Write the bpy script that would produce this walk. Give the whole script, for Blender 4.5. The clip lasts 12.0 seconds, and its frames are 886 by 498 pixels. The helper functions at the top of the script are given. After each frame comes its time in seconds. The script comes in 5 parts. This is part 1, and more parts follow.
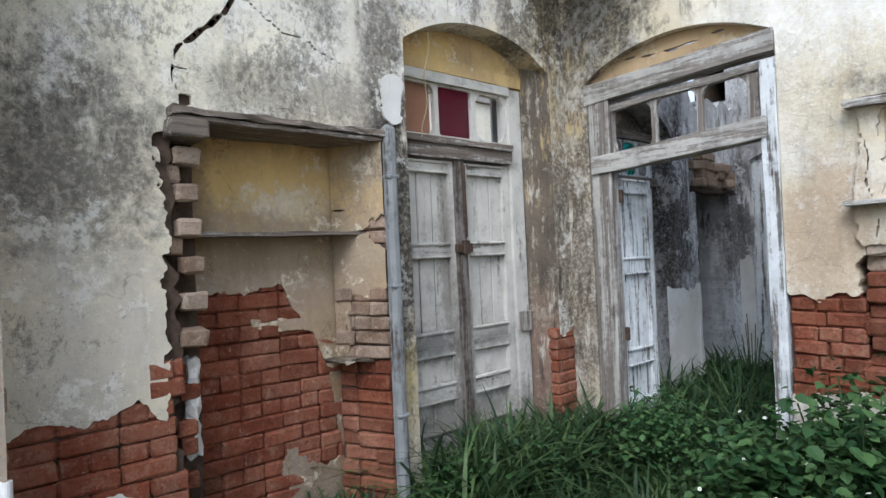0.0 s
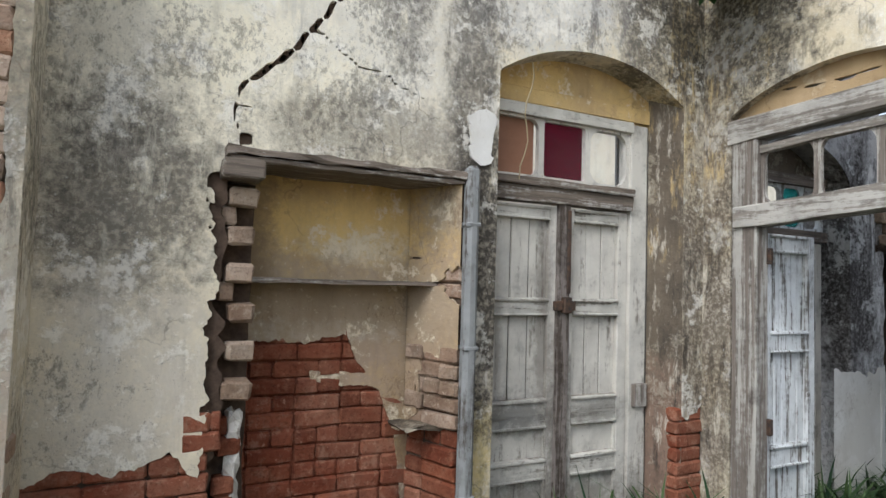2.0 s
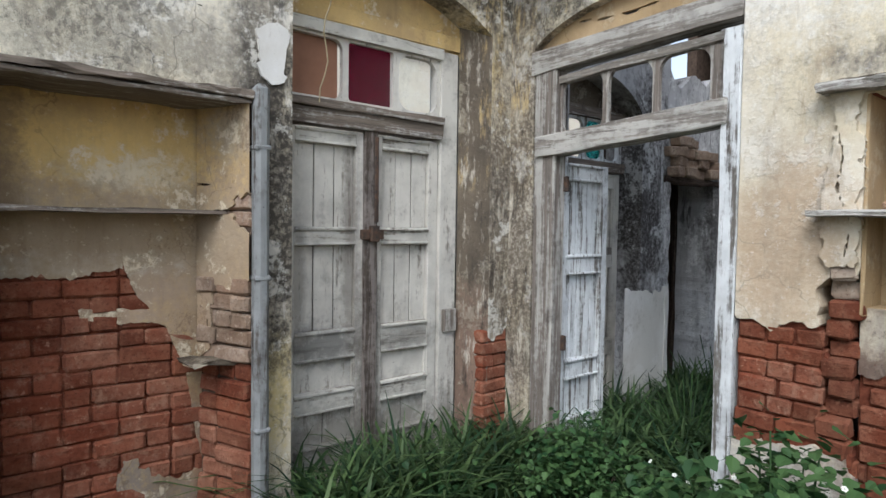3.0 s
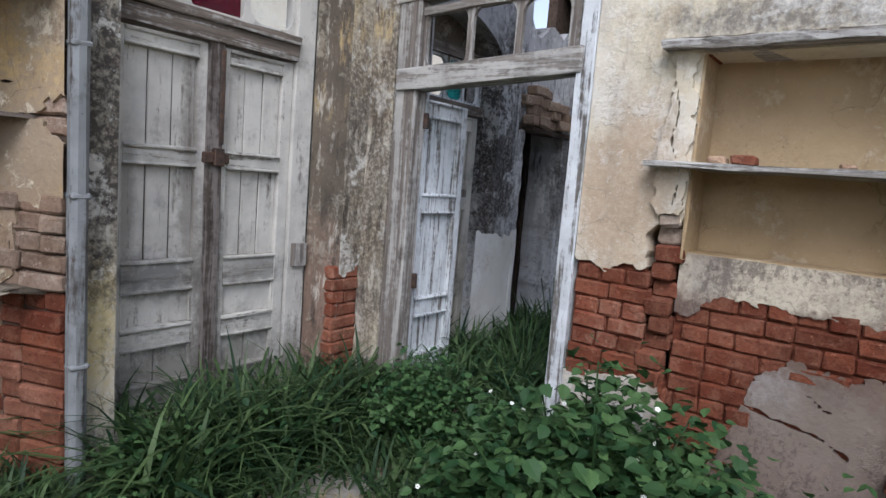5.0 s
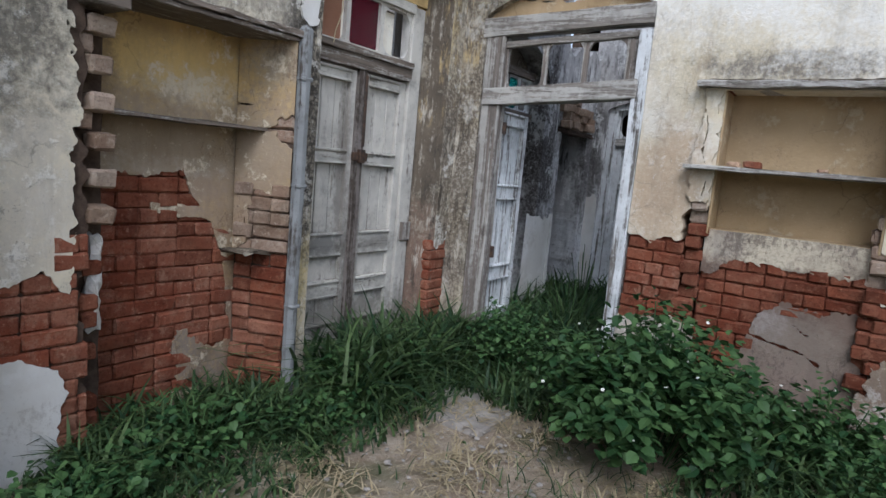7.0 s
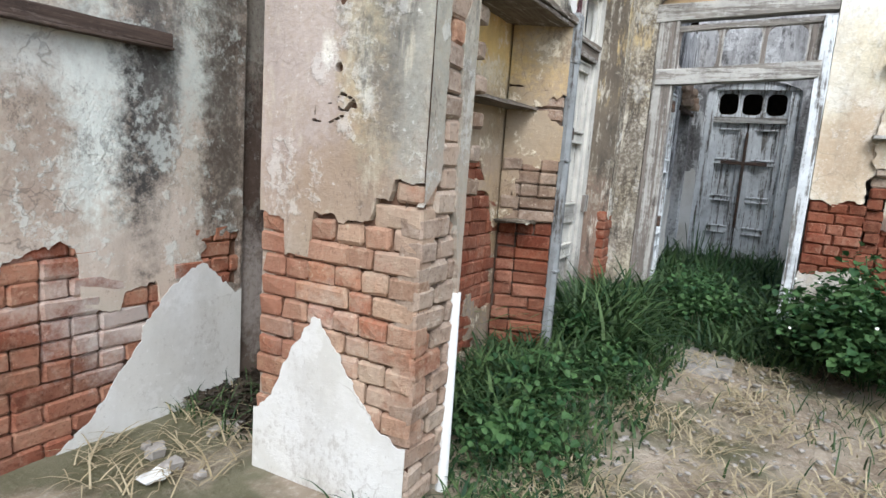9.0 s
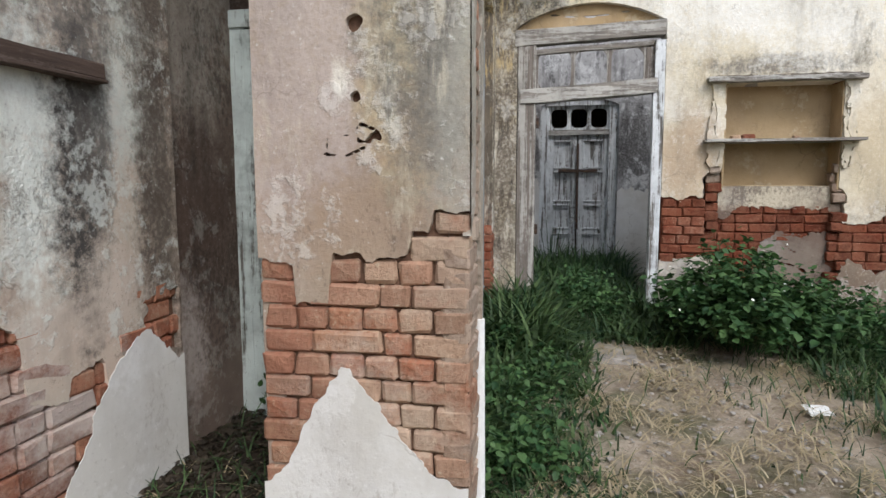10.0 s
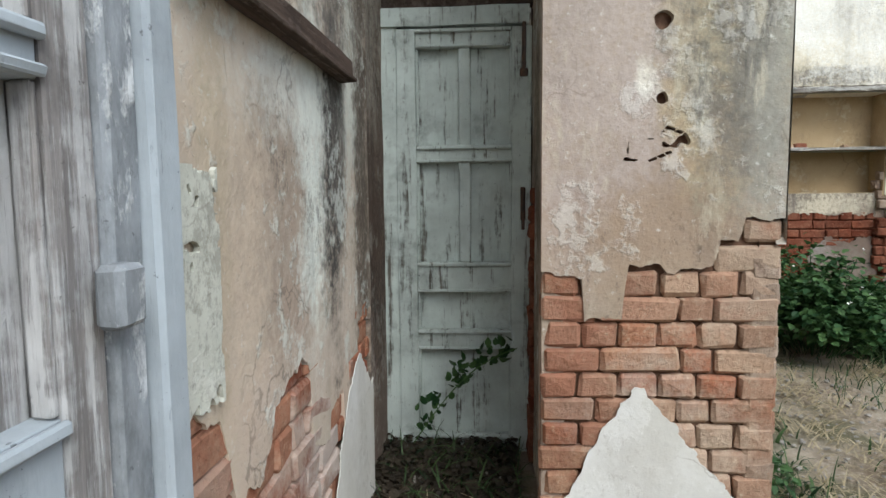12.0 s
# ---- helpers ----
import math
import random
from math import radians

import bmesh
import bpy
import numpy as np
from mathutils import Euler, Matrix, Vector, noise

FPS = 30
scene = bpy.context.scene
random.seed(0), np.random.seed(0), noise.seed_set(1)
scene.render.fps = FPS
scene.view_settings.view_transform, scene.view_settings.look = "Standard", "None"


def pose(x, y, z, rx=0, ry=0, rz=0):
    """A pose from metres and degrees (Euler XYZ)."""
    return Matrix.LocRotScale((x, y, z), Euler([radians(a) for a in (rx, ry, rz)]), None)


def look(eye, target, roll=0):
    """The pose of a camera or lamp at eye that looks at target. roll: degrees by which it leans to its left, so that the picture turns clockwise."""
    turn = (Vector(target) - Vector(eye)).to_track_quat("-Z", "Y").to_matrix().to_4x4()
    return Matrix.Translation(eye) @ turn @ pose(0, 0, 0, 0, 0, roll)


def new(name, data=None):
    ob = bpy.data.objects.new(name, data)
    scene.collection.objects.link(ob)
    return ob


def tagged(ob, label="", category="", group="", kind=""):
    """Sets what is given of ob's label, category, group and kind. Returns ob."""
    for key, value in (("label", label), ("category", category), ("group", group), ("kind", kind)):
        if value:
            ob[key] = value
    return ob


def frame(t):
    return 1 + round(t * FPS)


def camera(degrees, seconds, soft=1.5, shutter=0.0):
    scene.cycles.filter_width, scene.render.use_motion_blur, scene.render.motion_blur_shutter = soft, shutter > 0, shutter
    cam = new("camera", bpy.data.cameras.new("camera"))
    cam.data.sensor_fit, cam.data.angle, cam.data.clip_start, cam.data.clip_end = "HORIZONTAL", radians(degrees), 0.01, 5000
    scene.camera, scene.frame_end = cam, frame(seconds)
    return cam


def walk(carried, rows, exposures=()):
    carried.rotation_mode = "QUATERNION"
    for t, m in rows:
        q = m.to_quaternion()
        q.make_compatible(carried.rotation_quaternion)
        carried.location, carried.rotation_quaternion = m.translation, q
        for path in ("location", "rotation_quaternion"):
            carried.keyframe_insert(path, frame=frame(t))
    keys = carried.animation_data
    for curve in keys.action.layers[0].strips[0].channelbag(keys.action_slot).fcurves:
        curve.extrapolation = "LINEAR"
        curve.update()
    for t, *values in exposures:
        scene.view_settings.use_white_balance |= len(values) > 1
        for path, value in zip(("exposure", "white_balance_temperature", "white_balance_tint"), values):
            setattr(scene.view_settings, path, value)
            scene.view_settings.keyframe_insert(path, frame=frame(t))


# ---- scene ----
cam = camera(71.8, 12.0)
PATH = [
    (0, (0.275, 0.109, 1.557), (1.607, 1.6, 1.579), -2.6),
    (0.5, (0.53, 0.22, 1.649), (1.54, 1.926, 1.912), -1.8),
    (1, (0.634, 0.282, 1.677), (1.387, 2.111, 1.973), -2.1),
    (1.5, (0.742, 0.24, 1.752), (1.342, 2.139, 1.931), 0.0),
    (2, (0.888, 0.206, 1.739), (1.79, 1.988, 1.842), 1.7),
    (2.5, (1.012, 0.144, 1.683), (2.143, 1.793, 1.73), 1.4),
    (3, (1.221, 0.091, 1.667), (2.499, 1.628, 1.59), 0.8),
    (3.5, (1.522, 0.158, 1.565), (2.928, 1.578, 1.478), 3.9),
    (3.7, (1.59, 0.217, 1.565), (3.027, 1.604, 1.454), 3.9),
    (5.3, (1.158, 0.125, 1.623), (2.763, 1.293, 1.382), 4.8),
    (5.5, (1.059, 0.12, 1.634), (2.639, 1.325, 1.411), 5.8),
    (6, (0.675, 0.121, 1.606), (2.332, 1.228, 1.433), 4.9),
    (6.5, (0.304, 0.132, 1.656), (2.0, 1.184, 1.532), 4.4),
    (7, (-0.174, 0.133, 1.603), (1.476, 1.229, 1.331), 5.2),
    (7.5, (-0.532, 0.308, 1.652), (0.967, 1.609, 1.408), 6.2),
    (7.7, (-0.706, 0.449, 1.616), (0.876, 1.652, 1.389), 6.4),
    (9.3, (-1.677, 1.907, 1.357), (0.071, 2.833, 1.064), 3.8),
    (9.5, (-1.733, 2.083, 1.342), (0.057, 2.94, 1.094), 2.2),
    (9.6, (-1.758, 2.16, 1.345), (0.075, 2.924, 1.105), 0.7),
    (10, (-1.801, 2.416, 1.38), (0.15, 2.796, 1.16), -0.1),
    (10.5, (-1.951, 2.769, 1.374), (0.035, 2.828, 1.144), 1.3),
    (11, (-1.951, 3.147, 1.352), (0.025, 3.337, 1.105), 0.8),
    (11.1, (-1.925, 3.217, 1.381), (0.049, 3.429, 1.14), 0.2),
    (11.5, (-1.861, 3.444, 1.369), (0.107, 3.742, 1.18), -1.0),
    (12, (-1.816, 3.652, 1.373), (0.169, 3.818, 1.188), -0.5),
]
EXPOSURES = [(0, .82, 5750, 9), (1, .78, 5950, 9), (2, .78, 6150, 9), (3, .75, 6000, 9), (3.7, .75, 5750, 9), (5.3, .62, 5800, 14), (6.5, .62, 5800, 14), (7.05, .42, 5700, 11), (7.7, .77, 5700, 9), (9.4, 1.2, 6000, 8), (10.1, .63, 6200, 11), (10.6, .38, 6250, 10), (11.2, .72, 6000, 7), (12, .82, 6050, 5)]
walk(cam, [(t, look(eye, target, roll)) for t, eye, target, roll in PATH], EXPOSURES)

# ---- light ----
world = bpy.data.worlds.new("sky")
scene.world = world
world.use_nodes = True
wt = world.node_tree
sky = wt.nodes.new("ShaderNodeTexSky")
sky.sky_type, sky.sun_disc = "NISHITA", False
sky.sun_elevation, sky.sun_rotation = radians(46), radians(239)
sky.dust_density, sky.air_density = 1.5, 1.0
haze = wt.nodes.new("ShaderNodeHueSaturation")
haze.inputs["Saturation"].default_value = 0.5
wt.links.new(sky.outputs[0], haze.inputs["Color"])
wt.links.new(haze.outputs[0], wt.nodes["Background"].inputs[0])
wt.nodes["Background"].inputs[1].default_value = 0.14
sun_data = bpy.data.lights.new("sun", "SUN")
sun_data.energy, sun_data.angle, sun_data.color = 1.5, radians(35), (1.0, 0.97, 0.93)
sun = new("sun", sun_data)
sun.matrix_world = look((-10, -6, 12), (0, 0, 0))


# ---- materials ----
class Nodes:
    """Short hand for building a material's node tree."""

    def __init__(self, name):
        self.m = bpy.data.materials.new(name)
        self.m.use_nodes = True
        self.t = self.m.node_tree
        self.b = self.t.nodes["Principled BSDF"]
        self.co = self.t.nodes.new("ShaderNodeTexCoord").outputs["Object"]

    def put(self, a, s):
        if hasattr(s, "is_linked"):
            self.t.links.new(s, a)
        elif s is not None:
            a.default_value = s

    def scaled(self, v, shift=0.0):
        n = self.t.nodes.new("ShaderNodeMapping")
        self.put(n.inputs[0], self.co)
        n.inputs["Scale"].default_value = v
        n.inputs["Location"].default_value = (shift, shift * 0.7, shift * 1.3)
        return n.outputs[0]

    def noise(self, scale, detail=5.0, vec=None, rough=0.6, shift=0.0, distort=0.0):
        n = self.t.nodes.new("ShaderNodeTexNoise")
        self.put(n.inputs["Vector"], vec if vec is not None else self.scaled((1, 1, 1), shift))
        n.inputs["Scale"].default_value, n.inputs["Detail"].default_value = scale, detail
        n.inputs["Roughness"].default_value, n.inputs["Distortion"].default_value = rough, distort
        return n.outputs["Fac"]

    def math(self, op, a, b=None):
        n = self.t.nodes.new("ShaderNodeMath")
        n.operation = op
        self.put(n.inputs[0], a)
        self.put(n.inputs[1], b)
        return n.outputs[0]

    def vec(self, op, a, b):
        n = self.t.nodes.new("ShaderNodeVectorMath")
        n.operation = op
        self.put(n.inputs[0], a)
        self.put(n.inputs[1], b)
        return n.outputs["Value"] if op == "LENGTH" else n.outputs[0]

    def ramp(self, f, lo, hi, a=0.0, b=1.0):
        n = self.t.nodes.new("ShaderNodeMapRange")
        self.put(n.inputs[0], f)
        for i, v in enumerate((lo, hi, a, b)):
            n.inputs[1 + i].default_value = v
        return n.outputs[0]

    def mix(self, f, a, b, kind="MIX"):
        n = self.t.nodes.new("ShaderNodeMix")
        n.data_type, n.blend_type = "RGBA", kind
        self.put(n.inputs["Factor"], f)
        self.put(n.inputs[6], (*a, 1) if isinstance(a, tuple) else a)
        self.put(n.inputs[7], (*b, 1) if isinstance(b, tuple) else b)
        return n.outputs[2]

    def bump(self, h, strength, dist=0.01):
        n = self.t.nodes.new("ShaderNodeBump")
        n.inputs["Strength"].default_value, n.inputs["Distance"].default_value = strength, dist
        self.put(n.inputs["Height"], h)
        self.t.links.new(n.outputs[0], self.b.inputs["Normal"])

    def done(self, col, rough=0.9):
        self.put(self.b.inputs["Base Color"], (*col, 1) if isinstance(col, tuple) else col)
        self.put(self.b.inputs["Roughness"], rough)
        if not isinstance(rough, float) or rough > 0.8:
            self.b.inputs["Specular IOR Level"].default_value = 0.15
        return self.m

    def hairlines(self, scale, shift=0.0):
        """Thin shrinkage cracks, wandering and broken off here and there."""
        w = self.t.nodes.new("ShaderNodeTexNoise")
        self.put(w.inputs["Vector"], self.scaled((1, 1, 1), shift))
        w.inputs["Scale"].default_value, w.inputs["Detail"].default_value = 5.0, 6.0
        v = self.t.nodes.new("ShaderNodeTexVoronoi")
        v.feature = "DISTANCE_TO_EDGE"
        v.inputs["Scale"].default_value = scale
        self.put(v.inputs["Vector"], self.vec("ADD", self.co, self.vec("MULTIPLY", w.outputs["Color"], (0.35, 0.35, 0.35))))
        gap = self.ramp(self.noise(2.0, 4, shift=shift + 2), 0.5, 0.6)
        return self.math("MULTIPLY", self.ramp(v.outputs["Distance"], 0.014, 0.004), gap)

    def blotch(self, centre, size, edge=0.45, shift=0.0, scale=5.0):
        """A patch of its own place and size, stain and painted shade alike, with a ragged rim."""
        d = self.vec("LENGTH", self.vec("DIVIDE", self.vec("SUBTRACT", self.co, centre), size), None)
        fine = self.noise(max(22.0, scale * 3), 7, shift=shift + 1.7, rough=0.75)
        both = self.math("ADD", self.math("MULTIPLY", self.noise(scale, 6, shift=shift, rough=0.65), 0.5), self.math("MULTIPLY", fine, 0.5))
        n = self.math("MULTIPLY", self.math("SUBTRACT", both, 0.5), 4.0)
        return self.ramp(self.math("ADD", d, n), 1.0 + edge * 0.5, 1.0 - edge * 0.5)


def plaster(name, base, second, light, dark, mould=0.5, bleach=0.5, streak=0.4, tone_patches=(), shift=0.0, speck=0.45, relief=0.55, cloud=0.38, drips=()):
    """Old lime plaster: two washes of colour, bleached flakes, black mould, rain streaks and drips of wash."""
    k = Nodes(name)
    c = k.mix(k.ramp(k.noise(1.6, 6, shift=shift), 0.42, 0.6), base, second)
    c = k.mix(k.ramp(k.noise(7, 7, shift=shift + 3), 0.5, 0.75, 0, 0.45), c, second)
    for i, (centre, size, colour, amount, ragged) in enumerate(tone_patches):
        f = k.blotch(centre, size, 0.7, shift + i * 2.1, ragged)
        fleck = k.ramp(k.noise(34, 6, shift=shift + i, rough=0.7), 0.36, 0.54, amount * 0.55, amount)
        c = k.mix(k.math("MULTIPLY", f, fleck), c, colour)
    soft = k.math("MULTIPLY", k.ramp(k.noise(2.6, 5, k.scaled((1, 1, 0.55), shift + 21), 0.55), 0.46, 0.7), k.ramp(k.noise(14, 6, shift=shift + 23, rough=0.7), 0.3, 0.6, 0.45, 1.0))
    c = k.mix(k.math("MULTIPLY", soft, cloud), c, tuple(0.55 * x + 0.25 * y for x, y in zip(dark, second)))
    lm = k.math("MULTIPLY", k.ramp(k.noise(3.1, 8, shift=shift + 7, rough=0.7), 0.54, 0.58), k.ramp(k.noise(17, 6, shift=shift + 1, rough=0.7), 0.42, 0.52))
    c = k.mix(k.math("MULTIPLY", lm, bleach), c, light)
    st = k.math("MULTIPLY", k.ramp(k.noise(2.2, 6, k.scaled((2.4, 2.4, 0.16), shift)), 0.52, 0.72), k.ramp(k.noise(8, 7, k.scaled((1, 1, 0.45), shift), 0.7), 0.38, 0.58))
    c = k.mix(k.math("MULTIPLY", st, streak), c, dark)
    region = k.ramp(k.noise(1.2, 4, shift=shift + 11), 0.4, 0.7, -0.12, 0.16)
    mo = k.ramp(k.math("ADD", k.noise(33, 9, k.scaled((1, 1, 0.7), shift + 5), 0.8), region), 0.56, 0.64)
    c = k.mix(k.math("MULTIPLY", mo, mould), c, dark)
    for i, (centre, size, colour, amount, wide) in enumerate(drips):
        run = k.math("MULTIPLY", k.ramp(k.noise(1.6, 9, k.scaled((wide, wide, wide * 0.22), shift + i * 3.7), 0.72), 0.52, 0.6), k.ramp(k.noise(4.5, 7, k.scaled((1, 1, 0.6), shift + i * 1.9), 0.72), 0.42, 0.56))
        f = k.math("MULTIPLY", run, k.blotch(centre, size, 0.7, shift + i * 1.3, 4.0))
        c = k.mix(k.math("MULTIPLY", f, amount), c, colour)
    cr = k.hairlines(2.6, shift)
    c = k.mix(k.math("MULTIPLY", cr, 0.45), c, dark)
    sp = k.ramp(k.math("ADD", k.noise(75, 5, shift=shift, rough=0.75), k.math("MULTIPLY", region, 0.5)), 0.6, 0.68, 0, speck)
    c = k.mix(sp, c, dark)
    c = k.mix(k.ramp(k.noise(38, 3, shift=shift + 2), 0.64, 0.72, 0, 0.35), c, light)
    h = k.math("ADD", k.noise(9, 8, shift=shift, rough=0.65), k.math("MULTIPLY", lm, 0.35))
    k.bump(k.math("ADD", h, k.math("MULTIPLY", k.noise(60, 5, shift=shift), 0.25)), relief, 0.018)
    return k.done(c, 0.93)


def brickwork(name, a, b, worn, dust=0.4, smears=()):
    """Worn bricks: each its own shade, with mortar smears, soot and old wash over them."""
    k = Nodes(name)
    rnd = k.t.nodes.new("ShaderNodeObjectInfo").outputs["Random"]
    c = k.mix(rnd, a, b)
    c = k.mix(k.ramp(k.math("FRACT", k.math("MULTIPLY", rnd, 7.31)), 0.72, 1.0, 0, 0.55), c, tuple(x * 0.5 for x in a))
    geo = k.t.nodes.new("ShaderNodeNewGeometry")
    k.co = geo.outputs["Position"]
    c = k.mix(k.ramp(k.noise(2.3, 6, rough=0.65), 0.42, 0.64, 0, dust * 0.8), c, worn)
    c = k.mix(k.ramp(k.noise(13, 8, rough=0.75), 0.5, 0.62, 0, dust), c, worn)
    c = k.mix(k.ramp(k.noise(3.4, 7, shift=6, rough=0.7), 0.5, 0.68, 0, 0.6), c, tuple(x * 0.42 for x in a))
    c = k.mix(k.ramp(k.noise(55, 5, rough=0.7), 0.52, 0.68, 0, 0.6), c, tuple(x * 0.45 for x in a))
    c = k.mix(k.ramp(k.noise(30, 6, shift=3, rough=0.7), 0.6, 0.68, 0, 0.5), c, tuple(min(0.6, x * 1.5) for x in worn))
    for i, (centre, size, colour, amount) in enumerate(smears):
        c = k.mix(k.math("MULTIPLY", k.blotch(centre, size, 1.0, i * 2.1, 6.0), amount), c, colour)
    k.bump(k.math("ADD", k.noise(45, 6, rough=0.7), k.math("MULTIPLY", k.noise(12, 4), 0.8)), 0.75, 0.012)
    return k.done(c, 0.95)


def boards(name, paint, bare, left=0.6, grain=(14, 14, 0.9), shift=0.0, dirt=0.5, tone_patches=()):
    """Weathered joinery: what is left of the paint over grey, grained wood."""
    k = Nodes(name)
    g = k.noise(3, 9, k.scaled(grain, shift), 0.7)
    wood = k.mix(k.ramp(g, 0.35, 0.65), tuple(x * 0.45 for x in bare), bare)
    flake = k.math("ADD", k.math("MULTIPLY", k.noise(2.4, 8, k.scaled(tuple(x * 0.6 for x in grain), shift), 0.75), 0.8), k.math("MULTIPLY", k.noise(26, 5, shift=shift), 0.2))
    f = k.ramp(flake, 0.5 + (0.5 - left) * 0.35 - 0.035, 0.5 + (0.5 - left) * 0.35 + 0.035)
    old = k.mix(k.ramp(k.noise(5, 6, shift=shift), 0.4, 0.7), paint, tuple(x * 0.72 for x in paint))
    c = k.mix(f, wood, old)
    c = k.mix(k.ramp(k.noise(3.5, 7, shift=shift + 4, rough=0.7), 0.55, 0.72, 0, dirt), c, (0.055, 0.045, 0.04))
    pits = k.ramp(k.noise(2.5, 8, k.scaled(tuple(x * 2.2 for x in grain), shift + 8), 0.8), 0.6, 0.68, 0, 0.55)
    c = k.mix(pits, c, tuple(x * 0.3 for x in bare))
    c = k.mix(k.ramp(k.noise(48, 4, shift=shift + 6, rough=0.7), 0.66, 0.7, 0, 0.7), c, tuple(x * 0.3 for x in bare))
    k.bump(k.math("ADD", g, k.math("MULTIPLY", f, 0.5)), 0.6, 0.008)
    if tone_patches:
        k.co = k.t.nodes.new("ShaderNodeNewGeometry").outputs["Position"]
    for i, (centre, size, colour, amount) in enumerate(tone_patches):
        c = k.mix(k.math("MULTIPLY", k.blotch(centre, size, 0.9, shift + i * 1.9, 5.0), amount), c, colour)
    return k.done(c, 0.85)


def plain(name, a, b, scale=12.0, rough=0.8, metal=0.0, relief=0.3):
    k = Nodes(name)
    n = k.noise(scale, 6, rough=0.65)
    k.b.inputs["Metallic"].default_value = metal
    k.bump(n, relief, 0.006)
    return k.done(k.mix(k.ramp(n, 0.35, 0.65), a, b), rough)


def leafy(name, a, b):
    k = Nodes(name)
    geo = k.t.nodes.new("ShaderNodeNewGeometry")
    rnd = k.math("FRACT", k.math("ADD", geo.outputs["Random Per Island"], k.t.nodes.new("ShaderNodeObjectInfo").outputs["Random"]))
    c = k.mix(rnd, a, b)
    c = k.mix(k.ramp(k.noise(3, 3), 0.4, 0.7, 0, 0.4), c, tuple(x * 0.6 for x in a))
    k.b.inputs["Transmission Weight"].default_value = 0.0
    k.b.inputs["Specular IOR Level"].default_value = 0.25
    tr = k.t.nodes.new("ShaderNodeBsdfTranslucent")
    k.put(tr.inputs[0], c)
    ms = k.t.nodes.new("ShaderNodeMixShader")
    ms.inputs[0].default_value = 0.22
    k.t.links.new(k.b.outputs[0], ms.inputs[1])
    k.t.links.new(tr.outputs[0], ms.inputs[2])
    k.t.links.new(ms.outputs[0], k.t.nodes["Material Output"].inputs[0])
    return k.done(c, 0.55)


def tinted(name, colour, rough=0.15):
    k = Nodes(name)
    k.b.inputs["Transmission Weight"].default_value = 1.0
    k.b.inputs["IOR"].default_value = 1.45
    k.bump(k.noise(95, 3), 1.0, 0.05)
    return k.done(colour, rough)


CREAM, YELLOW, WHITE, SOOT = (0.62, 0.53, 0.36), (0.58, 0.40, 0.15), (0.74, 0.72, 0.66), (0.055, 0.05, 0.045)
GREY, TAN, PINK = (0.61, 0.55, 0.44), (0.43, 0.33, 0.22), (0.50, 0.40, 0.33)
